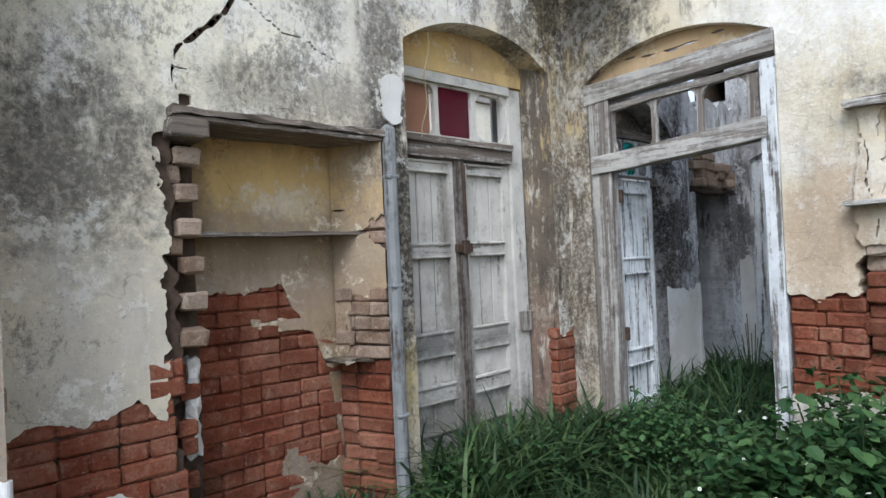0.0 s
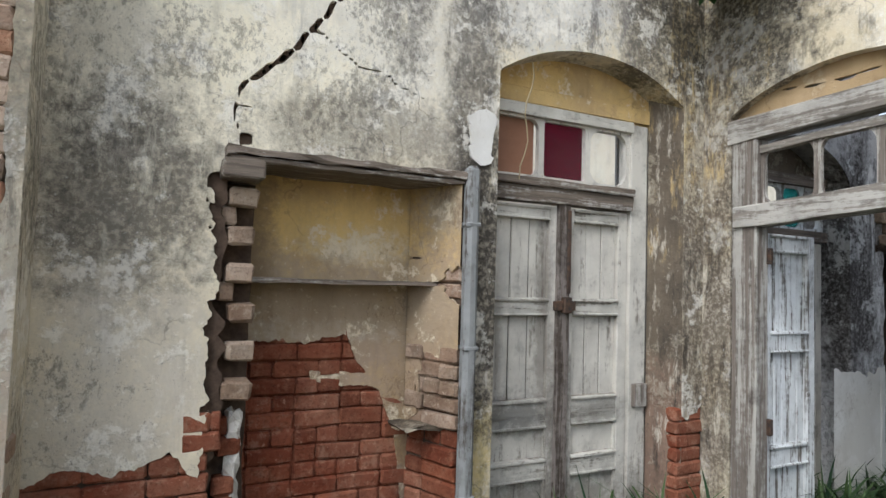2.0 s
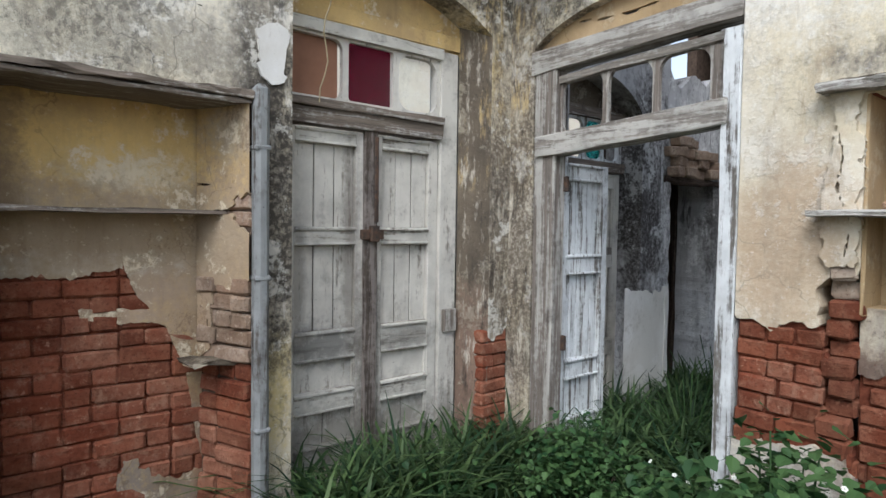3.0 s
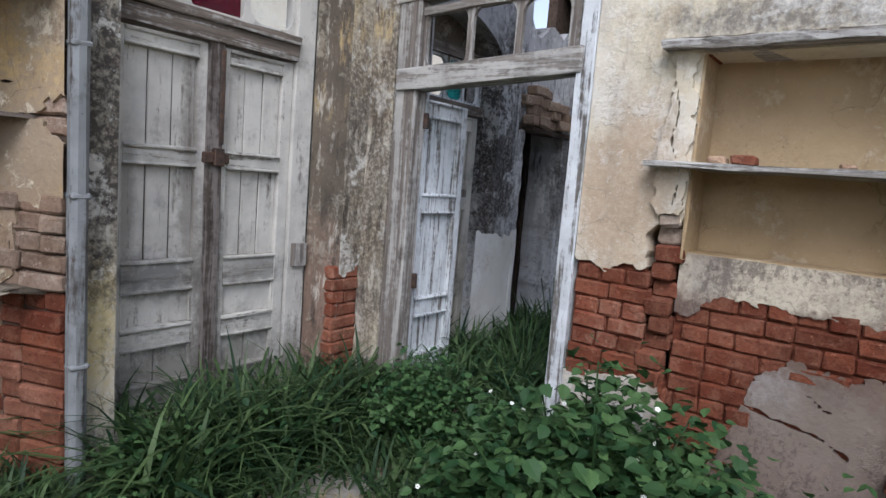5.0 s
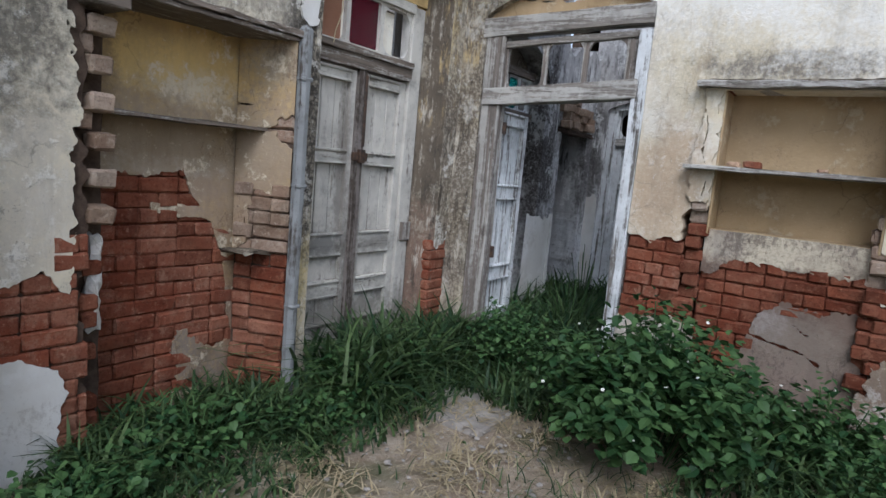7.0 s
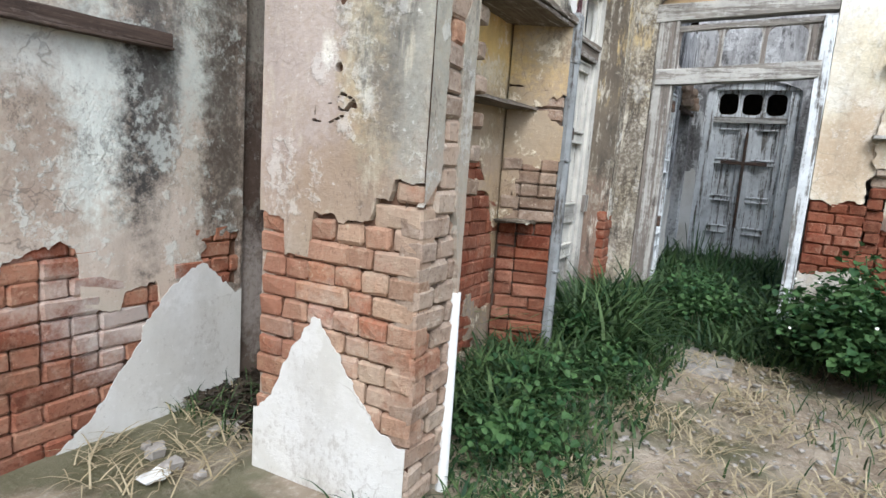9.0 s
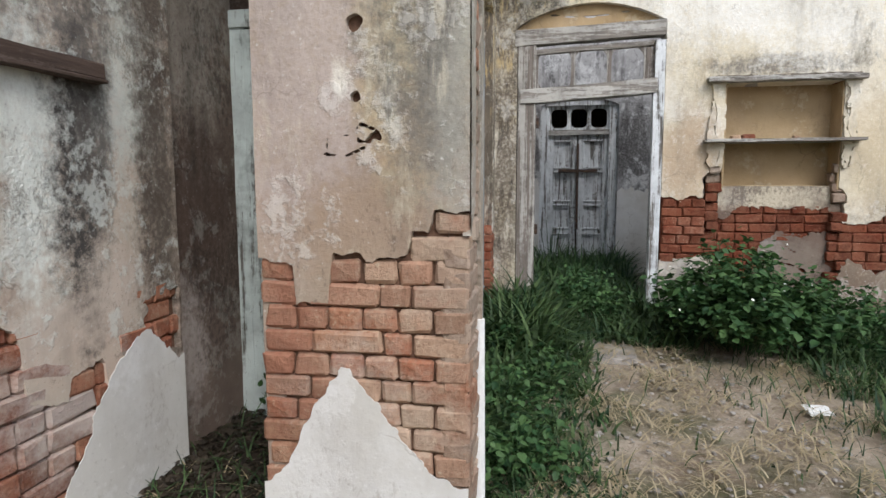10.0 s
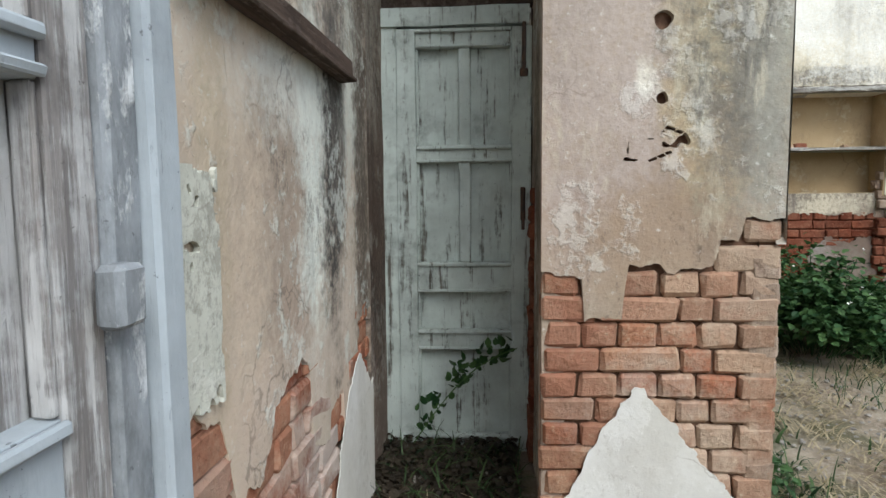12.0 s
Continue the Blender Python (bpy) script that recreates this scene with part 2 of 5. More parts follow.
M_north = plaster("plaster_north", GREY, (0.74, 0.66, 0.49), (0.84, 0.81, 0.73), SOOT, 0.52, 0.65, 0.45, (
    ((0.8, 2.97, 3.3), (0.5, 1, 0.8), (0.80, 0.74, 0.58), 0.9, 3.0),
    ((1.3, 2.97, 3.1), (0.85, 1, 1.0), (0.80, 0.75, 0.60), 0.95, 3.0),
    ((1.9, 2.97, 3.3), (0.7, 1, 0.7), (0.68, 0.66, 0.60), 0.7, 3.0),
    ((3.1, 2.97, 3.5), (0.55, 1, 0.45), (0.60, 0.60, 0.58), 0.8, 3.0),
    ((0.85, 2.97, 2.05), (0.36, 1, 0.42), (0.07, 0.065, 0.06), 0.8, 6.0),
    ((0.75, 2.97, 2.6), (0.3, 1, 0.4), (0.22, 0.20, 0.18), 0.4, 6.0),
    ((2.5, 2.97, 2.9), (0.14, 1, 0.85), (0.07, 0.065, 0.06), 0.8, 7.0),
    ((2.1, 2.97, 3.35), (0.12, 1, 0.6), (0.16, 0.15, 0.14), 0.7, 7.0),
    ((1.95, 2.97, 2.45), (0.62, 1, 0.2), (0.11, 0.10, 0.09), 0.6, 9.0),
    ((3.72, 2.97, 3.35), (0.16, 1, 0.55), (0.06, 0.055, 0.05), 0.85, 8.0),
    ((4.1, 2.97, 3.15), (0.12, 1, 0.7), (0.62, 0.48, 0.24), 0.85, 4.0),
    # Upper corner darkened: shade and black streaks in one patch.
    ((4.2, 2.97, 3.55), (0.4, 1, 0.6), (0.045, 0.04, 0.032), 0.97, 6.0),
    ((2.55, 2.97, 0.75), (0.12, 1, 0.35), (0.62, 0.50, 0.24), 0.9, 3.0),
    # Darker band down the corner by the east wall.
    ((4.22, 2.97, 1.5), (0.2, 1, 1.35), (0.11, 0.085, 0.065), 0.92, 4.0),
    ((2.57, 2.97, 1.85), (0.2, 1, 0.85), (0.05, 0.044, 0.038), 0.97, 6.0),
    ((0.85, 2.97, 1.15), (0.4, 1, 0.45), (0.54, 0.50, 0.42), 0.7, 3.0)), 1.0, 0.45, 0.55, 0.2, (
    ((1.3, 2.97, 3.3), (0.9, 1, 1.2), (0.86, 0.80, 0.64), 0.75, 3.5),
    ((4.2, 2.97, 2.0), (0.3, 1, 2.0), (0.60, 0.55, 0.45), 0.65, 10.0),
    ((4.2, 2.97, 3.0), (0.3, 1, 0.8), (0.56, 0.42, 0.2), 0.75, 6.0),
    ((4.2, 2.97, 2.2), (0.35, 1, 1.6), (0.05, 0.042, 0.035), 0.85, 9.0),
    ((2.56, 2.97, 1.9), (0.12, 1, 1.0), (0.62, 0.58, 0.50), 0.7, 9.0),
    ((2.5, 2.97, 3.0), (0.2, 1, 0.8), (0.08, 0.075, 0.07), 0.75, 8.0),
    ((3.4, 2.97, 3.4), (0.8, 1, 0.45), (0.16, 0.15, 0.145), 0.7, 5.0),
    ((0.8, 2.97, 2.4), (0.35, 1, 0.9), (0.62, 0.58, 0.48), 0.6, 6.0),
    ((0.95, 2.97, 1.4), (0.3, 1, 0.5), (0.66, 0.62, 0.54), 0.6, 5.0)))
# Reveal plaster, much darker than the wall's own, with pale and black drips.
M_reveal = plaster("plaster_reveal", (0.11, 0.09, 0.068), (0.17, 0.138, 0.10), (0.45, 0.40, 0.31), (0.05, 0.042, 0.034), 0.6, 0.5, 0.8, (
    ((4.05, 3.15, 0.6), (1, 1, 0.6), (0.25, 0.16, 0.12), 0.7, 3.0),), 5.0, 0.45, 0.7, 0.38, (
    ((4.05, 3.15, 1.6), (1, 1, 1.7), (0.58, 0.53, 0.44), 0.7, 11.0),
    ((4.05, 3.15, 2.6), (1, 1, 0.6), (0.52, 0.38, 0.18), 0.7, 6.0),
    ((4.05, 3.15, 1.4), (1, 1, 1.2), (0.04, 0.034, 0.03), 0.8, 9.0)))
# Patched plaster, its colours lowered further for the plants' shadow at its foot.
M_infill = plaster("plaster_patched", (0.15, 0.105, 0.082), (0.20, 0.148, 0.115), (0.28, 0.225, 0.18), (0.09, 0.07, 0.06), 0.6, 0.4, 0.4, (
    ((4.37, 0.5, 1.24), (1, 0.9, 0.13), (0.60, 0.53, 0.40), 0.92, 3.0),
    ((4.37, 0.85, 1.23), (1, 0.14, 0.1), (0.34, 0.30, 0.25), 0.7, 4.0),
    ((4.37, 0.5, 0.74), (1, 0.13, 0.12), (0.33, 0.295, 0.27), 0.95, 3.0),
    ((4.37, 0.3, 0.6), (1, 0.3, 0.22), (0.22, 0.18, 0.145), 0.85, 4.0),
    ((4.37, 0.4, 0.3), (1, 0.35, 0.2), (0.24, 0.185, 0.15), 0.85, 3.0)), 16.0)
M_ochre = plaster("plaster_ochre", (0.46, 0.33, 0.165), (0.66, 0.47, 0.20), (0.72, 0.63, 0.47), (0.13, 0.085, 0.055), 0.45, 0.85, 0.45, (
    ((1.8, 3.28, 1.45), (0.75, 1, 0.36), (0.40, 0.32, 0.24), 0.9, 4.0),
    ((2.1, 3.26, 0.35), (0.6, 1, 0.55), (0.24, 0.205, 0.18), 0.95, 4.0),
    ((2.34, 3.1, 0.5), (0.1, 1, 0.7), (0.27, 0.17, 0.12), 0.9, 4.0),
    ((1.75, 3.28, 1.1), (0.6, 1, 0.5), (0.34, 0.26, 0.20), 0.8, 4.0),
    ((1.35, 3.28, 1.9), (0.14, 1, 0.3), (0.20, 0.145, 0.09), 0.75, 5.0),
    ((1.95, 3.28, 1.92), (0.28, 1, 0.1), (0.68, 0.60, 0.44), 0.9, 5.0),
    ((1.75, 3.28, 1.46), (0.5, 1, 0.06), (0.50, 0.45, 0.38), 0.8, 8.0),
    ((2.4, 3.2, 1.5), (0.14, 1, 0.75), (0.36, 0.275, 0.19), 0.9, 3.0),
    ((1.9, 3.37, 1.62), (0.8, 1, 0.2), (0.36, 0.285, 0.20), 0.85, 3.0),
    ((1.75, 3.37, 2.02), (0.34, 1, 0.12), (0.68, 0.48, 0.19), 0.9, 3.0),
    ((1.42, 3.37, 2.0), (0.12, 1, 0.3), (0.26, 0.19, 0.12), 0.7, 4.0),
    ((2.4, 3.2, 2.15), (0.12, 1, 0.14), (0.40, 0.35, 0.28), 0.7, 5.0)), 2.0, 0.45, 0.6, 0.55)
M_niche2 = plaster("plaster_tan", (0.40, 0.29, 0.16), (0.46, 0.34, 0.2), (0.60, 0.52, 0.38), (0.15, 0.1, 0.07), 0.3, 0.4, 0.4, (), 8.0)
M_east = plaster("plaster_east", (0.66, 0.58, 0.42), (0.70, 0.64, 0.52), (0.80, 0.78, 0.72), (0.20, 0.175, 0.14), 0.16, 0.32, 0.45, (
    ((4.3, 1.25, 1.55), (1, 0.3, 0.45), (0.50, 0.38, 0.25), 0.7, 3.0),
    # Same upper corner from the east: shade painted in with black streaks.
    ((4.3, 2.8, 3.45), (1, 0.5, 0.65), (0.05, 0.045, 0.036), 0.97, 7.0),
    # Darker band down the corner by the north wall.
    ((4.3, 3.02, 1.6), (1, 0.26, 1.6), (0.10, 0.078, 0.058), 0.92, 4.0),
    ((4.3, 0.5, 2.42), (1, 0.55, 0.1), (0.12, 0.11, 0.10), 0.85, 9.0),
    ((4.3, -0.35, 1.6), (1, 0.25, 0.6), (0.52, 0.42, 0.28), 0.7, 3.0),
    ((4.3, -1.25, 2.4), (1, 0.14, 1.1), (0.22, 0.19, 0.14), 0.8, 6.0),
    ((4.3, -0.55, 2.6), (1, 0.1, 0.9), (0.24, 0.21, 0.15), 0.8, 7.0),
    ((4.3, 0.3, 0.5), (1, 0.9, 0.55), (0.17, 0.12, 0.088), 1.0, 3.0),
    ((4.3, 1.25, 0.45), (1, 0.4, 0.25), (0.44, 0.40, 0.36), 0.9, 3.0),
    ((4.3, -0.7, 0.5), (1, 0.9, 0.45), (0.21, 0.155, 0.115), 0.95, 3.0),
    ((4.3, 0.6, 3.1), (1, 1.2, 0.6), (0.80, 0.78, 0.72), 0.85, 2.0),
    ((4.3, 1.3, 1.62), (1, 0.22, 0.42), (0.46, 0.34, 0.23), 0.75, 4.0),
    ((4.3, -0.85, 2.3), (1, 0.1, 0.9), (0.26, 0.23, 0.17), 0.7, 7.0)), 4.0, 0.2, 0.5, 0.38, (
    ((4.3, 3.0, 2.0), (1, 0.22, 2.0), (0.60, 0.55, 0.45), 0.85, 10.0),
    ((4.3, 3.0, 3.1), (1, 0.3, 0.8), (0.58, 0.44, 0.22), 0.8, 6.0),
    ((4.3, 3.0, 2.0), (1, 0.22, 1.6), (0.05, 0.042, 0.035), 0.8, 9.0),
    ((4.3, 2.2, 3.3), (1, 0.7, 0.4), (0.10, 0.095, 0.085), 0.6, 6.0),
    ((4.3, 1.3, 2.1), (1, 0.25, 0.9), (0.36, 0.28, 0.19), 0.6, 6.0),
    ((4.3, -0.75, 2.5), (1, 0.6, 1.2), (0.15, 0.13, 0.095), 0.8, 5.0)))
M_pier = plaster("plaster_pier", (0.40, 0.315, 0.25), (0.36, 0.29, 0.21), WHITE, (0.12, 0.09, 0.07), 0.5, 0.35, 0.45, (
    ((0.13, 3.35, 2.9), (1, 0.2, 0.8), (0.16, 0.15, 0.135), 0.8, 4.0),
    ((0.13, 2.8, 2.0), (1, 0.07, 0.4), (0.68, 0.66, 0.60), 0.85, 5.0),
    ((0.13, 3.2, 1.35), (1, 0.25, 0.2), (0.30, 0.22, 0.17), 0.6, 3.0),
    ((0.13, 2.85, 2.6), (1, 0.1, 0.6), (0.55, 0.52, 0.42), 0.7, 5.0),
    ((0.13, 3.3, 1.8), (1, 0.22, 0.5), (0.45, 0.38, 0.34), 0.8, 3.0),
    ((0.13, 2.95, 1.75), (1, 0.12, 0.5), (0.50, 0.38, 0.22), 0.7, 3.0),
    ((0.13, 2.99, 1.65), (1, 0.035, 0.12), (0.70, 0.65, 0.52), 0.9, 6.0),
    ((0.13, 3.17, 1.73), (1, 0.03, 0.06), (0.72, 0.68, 0.58), 0.9, 6.0),
    ((0.13, 3.02, 1.2), (1, 0.35, 0.2), (0.34, 0.25, 0.175), 0.75, 3.0),
    ((0.23, 2.85, 2.6), (1, 0.25, 1.1), (0.42, 0.39, 0.28), 0.8, 4.0),
    ((0.23, 2.9, 2.5), (1, 0.2, 0.9), (0.12, 0.115, 0.10), 0.8, 6.0),
    ((0.23, 2.85, 1.62), (1, 0.12, 0.25), (0.16, 0.15, 0.135), 0.75, 6.0),
    ((0.23, 2.75, 1.6), (1, 0.09, 0.6), (0.34, 0.33, 0.28), 0.7, 6.0)), 6.0, 0.4, 0.55, 0.3, (
    ((0.23, 3.1, 2.0), (1, 0.5, 1.2), (0.56, 0.50, 0.38), 0.6, 5.0),
    ((0.23, 2.85, 2.4), (1, 0.2, 1.0), (0.09, 0.085, 0.075), 0.7, 6.0)))
M_west = plaster("plaster_west", (0.53, 0.42, 0.335), (0.49, 0.43, 0.35), (0.66, 0.68, 0.62), (0.09, 0.075, 0.06), 0.5, 0.6, 0.4, (
    ((-0.15, 4.15, 1.66), (0.75, 1, 0.14), (0.66, 0.66, 0.60), 0.85, 6.0),
    ((-0.35, 4.15, 1.25), (0.25, 1, 0.35), (0.30, 0.225, 0.175), 0.7, 3.0),
    ((-0.68, 4.15, 1.4), (0.06, 1, 0.6), (0.33, 0.28, 0.17), 0.75, 4.0),
    ((-0.02, 4.15, 1.45), (0.14, 1, 0.5), (0.72, 0.74, 0.67), 1.0, 7.0),
    ((0.2, 4.15, 1.4), (0.13, 1, 0.55), (0.065, 0.06, 0.055), 1.0, 6.0),
    ((0.5, 4.15, 1.75), (0.2, 1, 0.4), (0.55, 0.58, 0.52), 0.75, 8.0),
    # Shade of the recess and brown-black staining, in one dark patch.
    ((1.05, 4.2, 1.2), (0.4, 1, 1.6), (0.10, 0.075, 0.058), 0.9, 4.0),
    ((-0.2, 4.15, 2.2), (0.9, 1, 0.3), (0.13, 0.12, 0.11), 0.75, 9.0),
    ((-0.7, 4.15, 1.4), (0.3, 1, 0.6), (0.58, 0.47, 0.36), 0.7, 3.0),
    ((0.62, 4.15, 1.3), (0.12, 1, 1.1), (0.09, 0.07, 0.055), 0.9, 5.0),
    ((0.28, 4.15, 1.7), (0.1, 1, 0.45), (0.10, 0.09, 0.08), 0.85, 6.0),
    ((0.36, 4.15, 0.95), (0.16, 1, 0.16), (0.55, 0.47, 0.39), 0.85, 4.0),
    ((-0.1, 4.15, 0.85), (0.4, 1, 0.12), (0.55, 0.46, 0.38), 0.7, 5.0)), 9.0)
# Recess plaster: brown-black stains, with the recess's shade put into its dark base.
M_recess = plaster("plaster_recess_shaded", (0.17, 0.125, 0.10), (0.23, 0.175, 0.14), (0.42, 0.40, 0.35), (0.04, 0.032, 0.026), 0.5, 0.4, 0.7, (
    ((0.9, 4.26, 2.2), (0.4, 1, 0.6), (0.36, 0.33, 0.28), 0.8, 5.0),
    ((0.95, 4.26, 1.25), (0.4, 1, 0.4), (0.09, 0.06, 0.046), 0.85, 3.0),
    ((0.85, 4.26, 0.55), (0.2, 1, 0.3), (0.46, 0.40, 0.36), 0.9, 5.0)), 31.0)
M_room = plaster("plaster_room", (0.42, 0.41, 0.40), (0.52, 0.51, 0.50), (0.74, 0.74, 0.72), (0.05, 0.045, 0.045), 0.5, 0.7, 0.9, (
    ((6.5, 2.5, 0.6), (1.2, 1.6, 0.6), (0.64, 0.65, 0.66), 0.9, 4.0),
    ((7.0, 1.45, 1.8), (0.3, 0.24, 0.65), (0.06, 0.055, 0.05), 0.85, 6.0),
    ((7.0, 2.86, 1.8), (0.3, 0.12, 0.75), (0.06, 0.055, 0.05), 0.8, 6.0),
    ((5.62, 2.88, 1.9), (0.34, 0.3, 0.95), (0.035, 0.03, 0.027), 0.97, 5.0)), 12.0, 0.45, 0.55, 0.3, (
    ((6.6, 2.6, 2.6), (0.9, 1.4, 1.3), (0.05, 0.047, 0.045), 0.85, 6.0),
    ((6.6, 2.6, 2.6), (0.9, 1.4, 1.3), (0.72, 0.72, 0.70), 0.8, 8.0)))
M_lime = plaster("limewash", (0.70, 0.69, 0.66), (0.60, 0.58, 0.53), (0.76, 0.75, 0.72), (0.27, 0.23, 0.19), 0.35, 0.3, 0.15, (), 14.0, 0.3, 0.18, 0.35)
M_coat = plaster("chipped_limewash", (0.60, 0.60, 0.52), (0.50, 0.50, 0.43), (0.70, 0.69, 0.62), (0.20, 0.18, 0.15), 0.5, 0.5, 0.3, (), 41.0, 0.4, 0.4)
# Mortar core, coloured near black to deepen the shade in cracks and gaps.
M_shadecore = plain("mortar", (0.055, 0.038, 0.028), (0.11, 0.078, 0.058), 20, 0.95, 0, 0.6)
M_redcore = plain("mortar_red", (0.10, 0.03, 0.017), (0.19, 0.062, 0.034), 20, 0.95, 0, 0.6)
M_rawcore = plain("mortar_brown", (0.09, 0.05, 0.032), (0.19, 0.115, 0.078), 20, 0.95, 0, 0.6)
M_brick = brickwork("brick_red", (0.19, 0.052, 0.027), (0.27, 0.09, 0.05), (0.36, 0.22, 0.15), 0.48, (
    ((0.12, 4.18, 0.55), (0.28, 1, 0.22), (0.60, 0.55, 0.49), 0.65), ((-0.3, 4.18, 0.72), (0.14, 1, 0.12), (0.56, 0.47, 0.39), 0.6), ((-0.75, 4.18, 0.8), (0.12, 1, 0.16), (0.52, 0.40, 0.31), 0.5)))
M_ochrebrick = brickwork("brick_washed_red", (0.13, 0.035, 0.018), (0.21, 0.066, 0.034), (0.28, 0.14, 0.088), 0.45)
M_pierbrick = brickwork("brick_weathered", (0.31, 0.105, 0.055), (0.42, 0.255, 0.16), (0.44, 0.32, 0.22), 0.6, (
    ((0.23, 3.2, 0.62), (1, 0.2, 0.16), (0.56, 0.50, 0.42), 0.5), ((0.23, 2.9, 0.5), (1, 0.16, 0.14), (0.52, 0.44, 0.34), 0.5),
    ((0.23, 2.82, 1.1), (1, 0.22, 0.3), (0.44, 0.36, 0.27), 0.6), ((0.23, 3.42, 0.75), (1, 0.12, 0.35), (0.20, 0.085, 0.055), 0.6)))
M_tallow = brickwork("brick_buff", (0.36, 0.20, 0.13), (0.44, 0.30, 0.205), (0.47, 0.36, 0.26), 0.5, (
    ((0.23, 3.4, 0.7), (1, 0.2, 0.5), (0.26, 0.10, 0.06), 0.6),))
M_warmbrick = brickwork("brick_orange", (0.27, 0.10, 0.057), (0.36, 0.16, 0.095), (0.41, 0.27, 0.185), 0.55)
M_tanbrick = brickwork("brick_tan", (0.30, 0.19, 0.13), (0.40, 0.315, 0.24), (0.43, 0.36, 0.29), 0.6)
M_oldbrick = brickwork("brick_brown", (0.22, 0.14, 0.095), (0.31, 0.22, 0.155), (0.38, 0.31, 0.24), 0.6)
M_palebrick = brickwork("brick_pale", (0.34, 0.17, 0.10), (0.43, 0.29, 0.19), (0.50, 0.38, 0.27), 0.5)
M_wv = boards("wood_grey_upright", (0.44, 0.42, 0.38), (0.25, 0.215, 0.185), 0.45, (18, 18, 0.6), 0.0, 0.7)
M_strip = boards("wood_sooty_upright", (0.24, 0.21, 0.19), (0.105, 0.085, 0.07), 0.42, (16, 16, 0.7), 33.0, 0.7)
M_wx = boards("wood_grey_level", (0.50, 0.48, 0.44), (0.23, 0.19, 0.155), 0.3, (0.8, 18, 18), 3.0, 0.8)
M_wy = boards("wood_grey_cross", (0.47, 0.45, 0.41), (0.30, 0.27, 0.235), 0.5, (14, 0.9, 14), 5.0)
M_dv = boards("door_paint", (0.60, 0.575, 0.515), (0.27, 0.235, 0.195), 0.74, (8, 8, 0.6), 7.0, 0.6, (
    ((2.97, 3.3, 0.95), (0.26, 1, 0.1), (0.17, 0.165, 0.155), 0.85), ((3.3, 3.3, 0.35), (0.7, 1, 0.22), (0.16, 0.145, 0.125), 0.7),
    ((3.28, 3.3, 0.8), (0.08, 1, 0.6), (0.10, 0.085, 0.07), 0.7), ((3.16, 3.3, 1.5), (0.05, 1, 0.7), (0.16, 0.14, 0.12), 0.6), ((2.82, 3.3, 1.3), (0.04, 1, 0.4), (0.18, 0.16, 0.14), 0.5), ((3.6, 3.3, 0.93), (0.22, 1, 0.08), (0.22, 0.21, 0.19), 0.7)))
M_dx = boards("door_paint_rail", (0.60, 0.58, 0.52), (0.27, 0.235, 0.195), 0.66, (0.9, 10, 10), 9.0, 0.65, (
    ((2.97, 3.3, 0.95), (0.26, 1, 0.1), (0.17, 0.165, 0.155), 0.85), ((3.3, 3.3, 0.35), (0.7, 1, 0.22), (0.16, 0.145, 0.125), 0.7),
    ((3.28, 3.3, 0.8), (0.08, 1, 0.6), (0.10, 0.085, 0.07), 0.7), ((3.16, 3.3, 1.5), (0.05, 1, 0.7), (0.16, 0.14, 0.12), 0.6), ((2.82, 3.3, 1.3), (0.04, 1, 0.4), (0.18, 0.16, 0.14), 0.5), ((3.6, 3.3, 0.93), (0.22, 1, 0.08), (0.22, 0.21, 0.19), 0.7)))
M_ww = boards("white_paint", (0.72, 0.74, 0.74), (0.22, 0.20, 0.175), 0.62, (18, 18, 0.9), 11.0, 0.35)
M_sv = boards("green_grey_paint", (0.60, 0.66, 0.61), (0.20, 0.185, 0.155), 0.72, (14, 14, 0.8), 13.0, 0.55)
M_bv = boards("blue_grey_paint", (0.43, 0.47, 0.50), (0.33, 0.35, 0.36), 0.98, (6, 6, 1.2), 15.0, 0.2)
M_peel = boards("peeling_blue_white", (0.68, 0.69, 0.69), (0.35, 0.37, 0.39), 0.4, (5, 5, 2.0), 19.0, 0.2)
M_gv = boards("grey_white_panel", (0.56, 0.55, 0.54), (0.38, 0.35, 0.335), 0.46, (16, 16, 0.8), 23.0, 0.45)
M_dark = boards("wood_dark", (0.15, 0.115, 0.095), (0.10, 0.07, 0.055), 0.4, (0.9, 14, 14), 17.0, 0.5)
M_iron = plain("iron", (0.06, 0.05, 0.045), (0.15, 0.09, 0.06), 30, 0.7, 0.6)
M_pipe = boards("pipe_paint", (0.27, 0.28, 0.28), (0.13, 0.115, 0.10), 0.66, (9, 9, 0.8), 27.0, 0.7)
M_grass = leafy("grass_blade", (0.012, 0.04, 0.016), (0.10, 0.155, 0.055))
M_leaf = leafy("leaf", (0.018, 0.06, 0.02), (0.095, 0.175, 0.058))
# Near-black leaf colours that carry the recess floor's shade.
M_floorshade = leafy("shade_leaf", (0.022, 0.017, 0.012), (0.075, 0.058, 0.04))
M_straw = leafy("straw", (0.36, 0.29, 0.17), (0.52, 0.44, 0.29))
M_stone = plain("stone", (0.22, 0.2, 0.18), (0.38, 0.35, 0.31), 9, 0.9)
M_red = tinted("red_glass", (0.26, 0.012, 0.045), 0.25)
M_teal = tinted("teal_glass", (0.05, 0.55, 0.55))
M_ply = plain("brown_board", (0.20, 0.09, 0.05), (0.27, 0.13, 0.075), 3, 0.7)
M_petal = plain("petal", (0.75, 0.75, 0.68), (0.8, 0.8, 0.72), 40, 0.6)
M_paper = plain("paper", (0.7, 0.7, 0.68), (0.78, 0.78, 0.76), 30, 0.7)
M_cream = plaster("cream_facade", (0.72, 0.68, 0.56), (0.68, 0.62, 0.5), WHITE, (0.3, 0.27, 0.22), 0.2, 0.3, 0.3, (), 20.0)


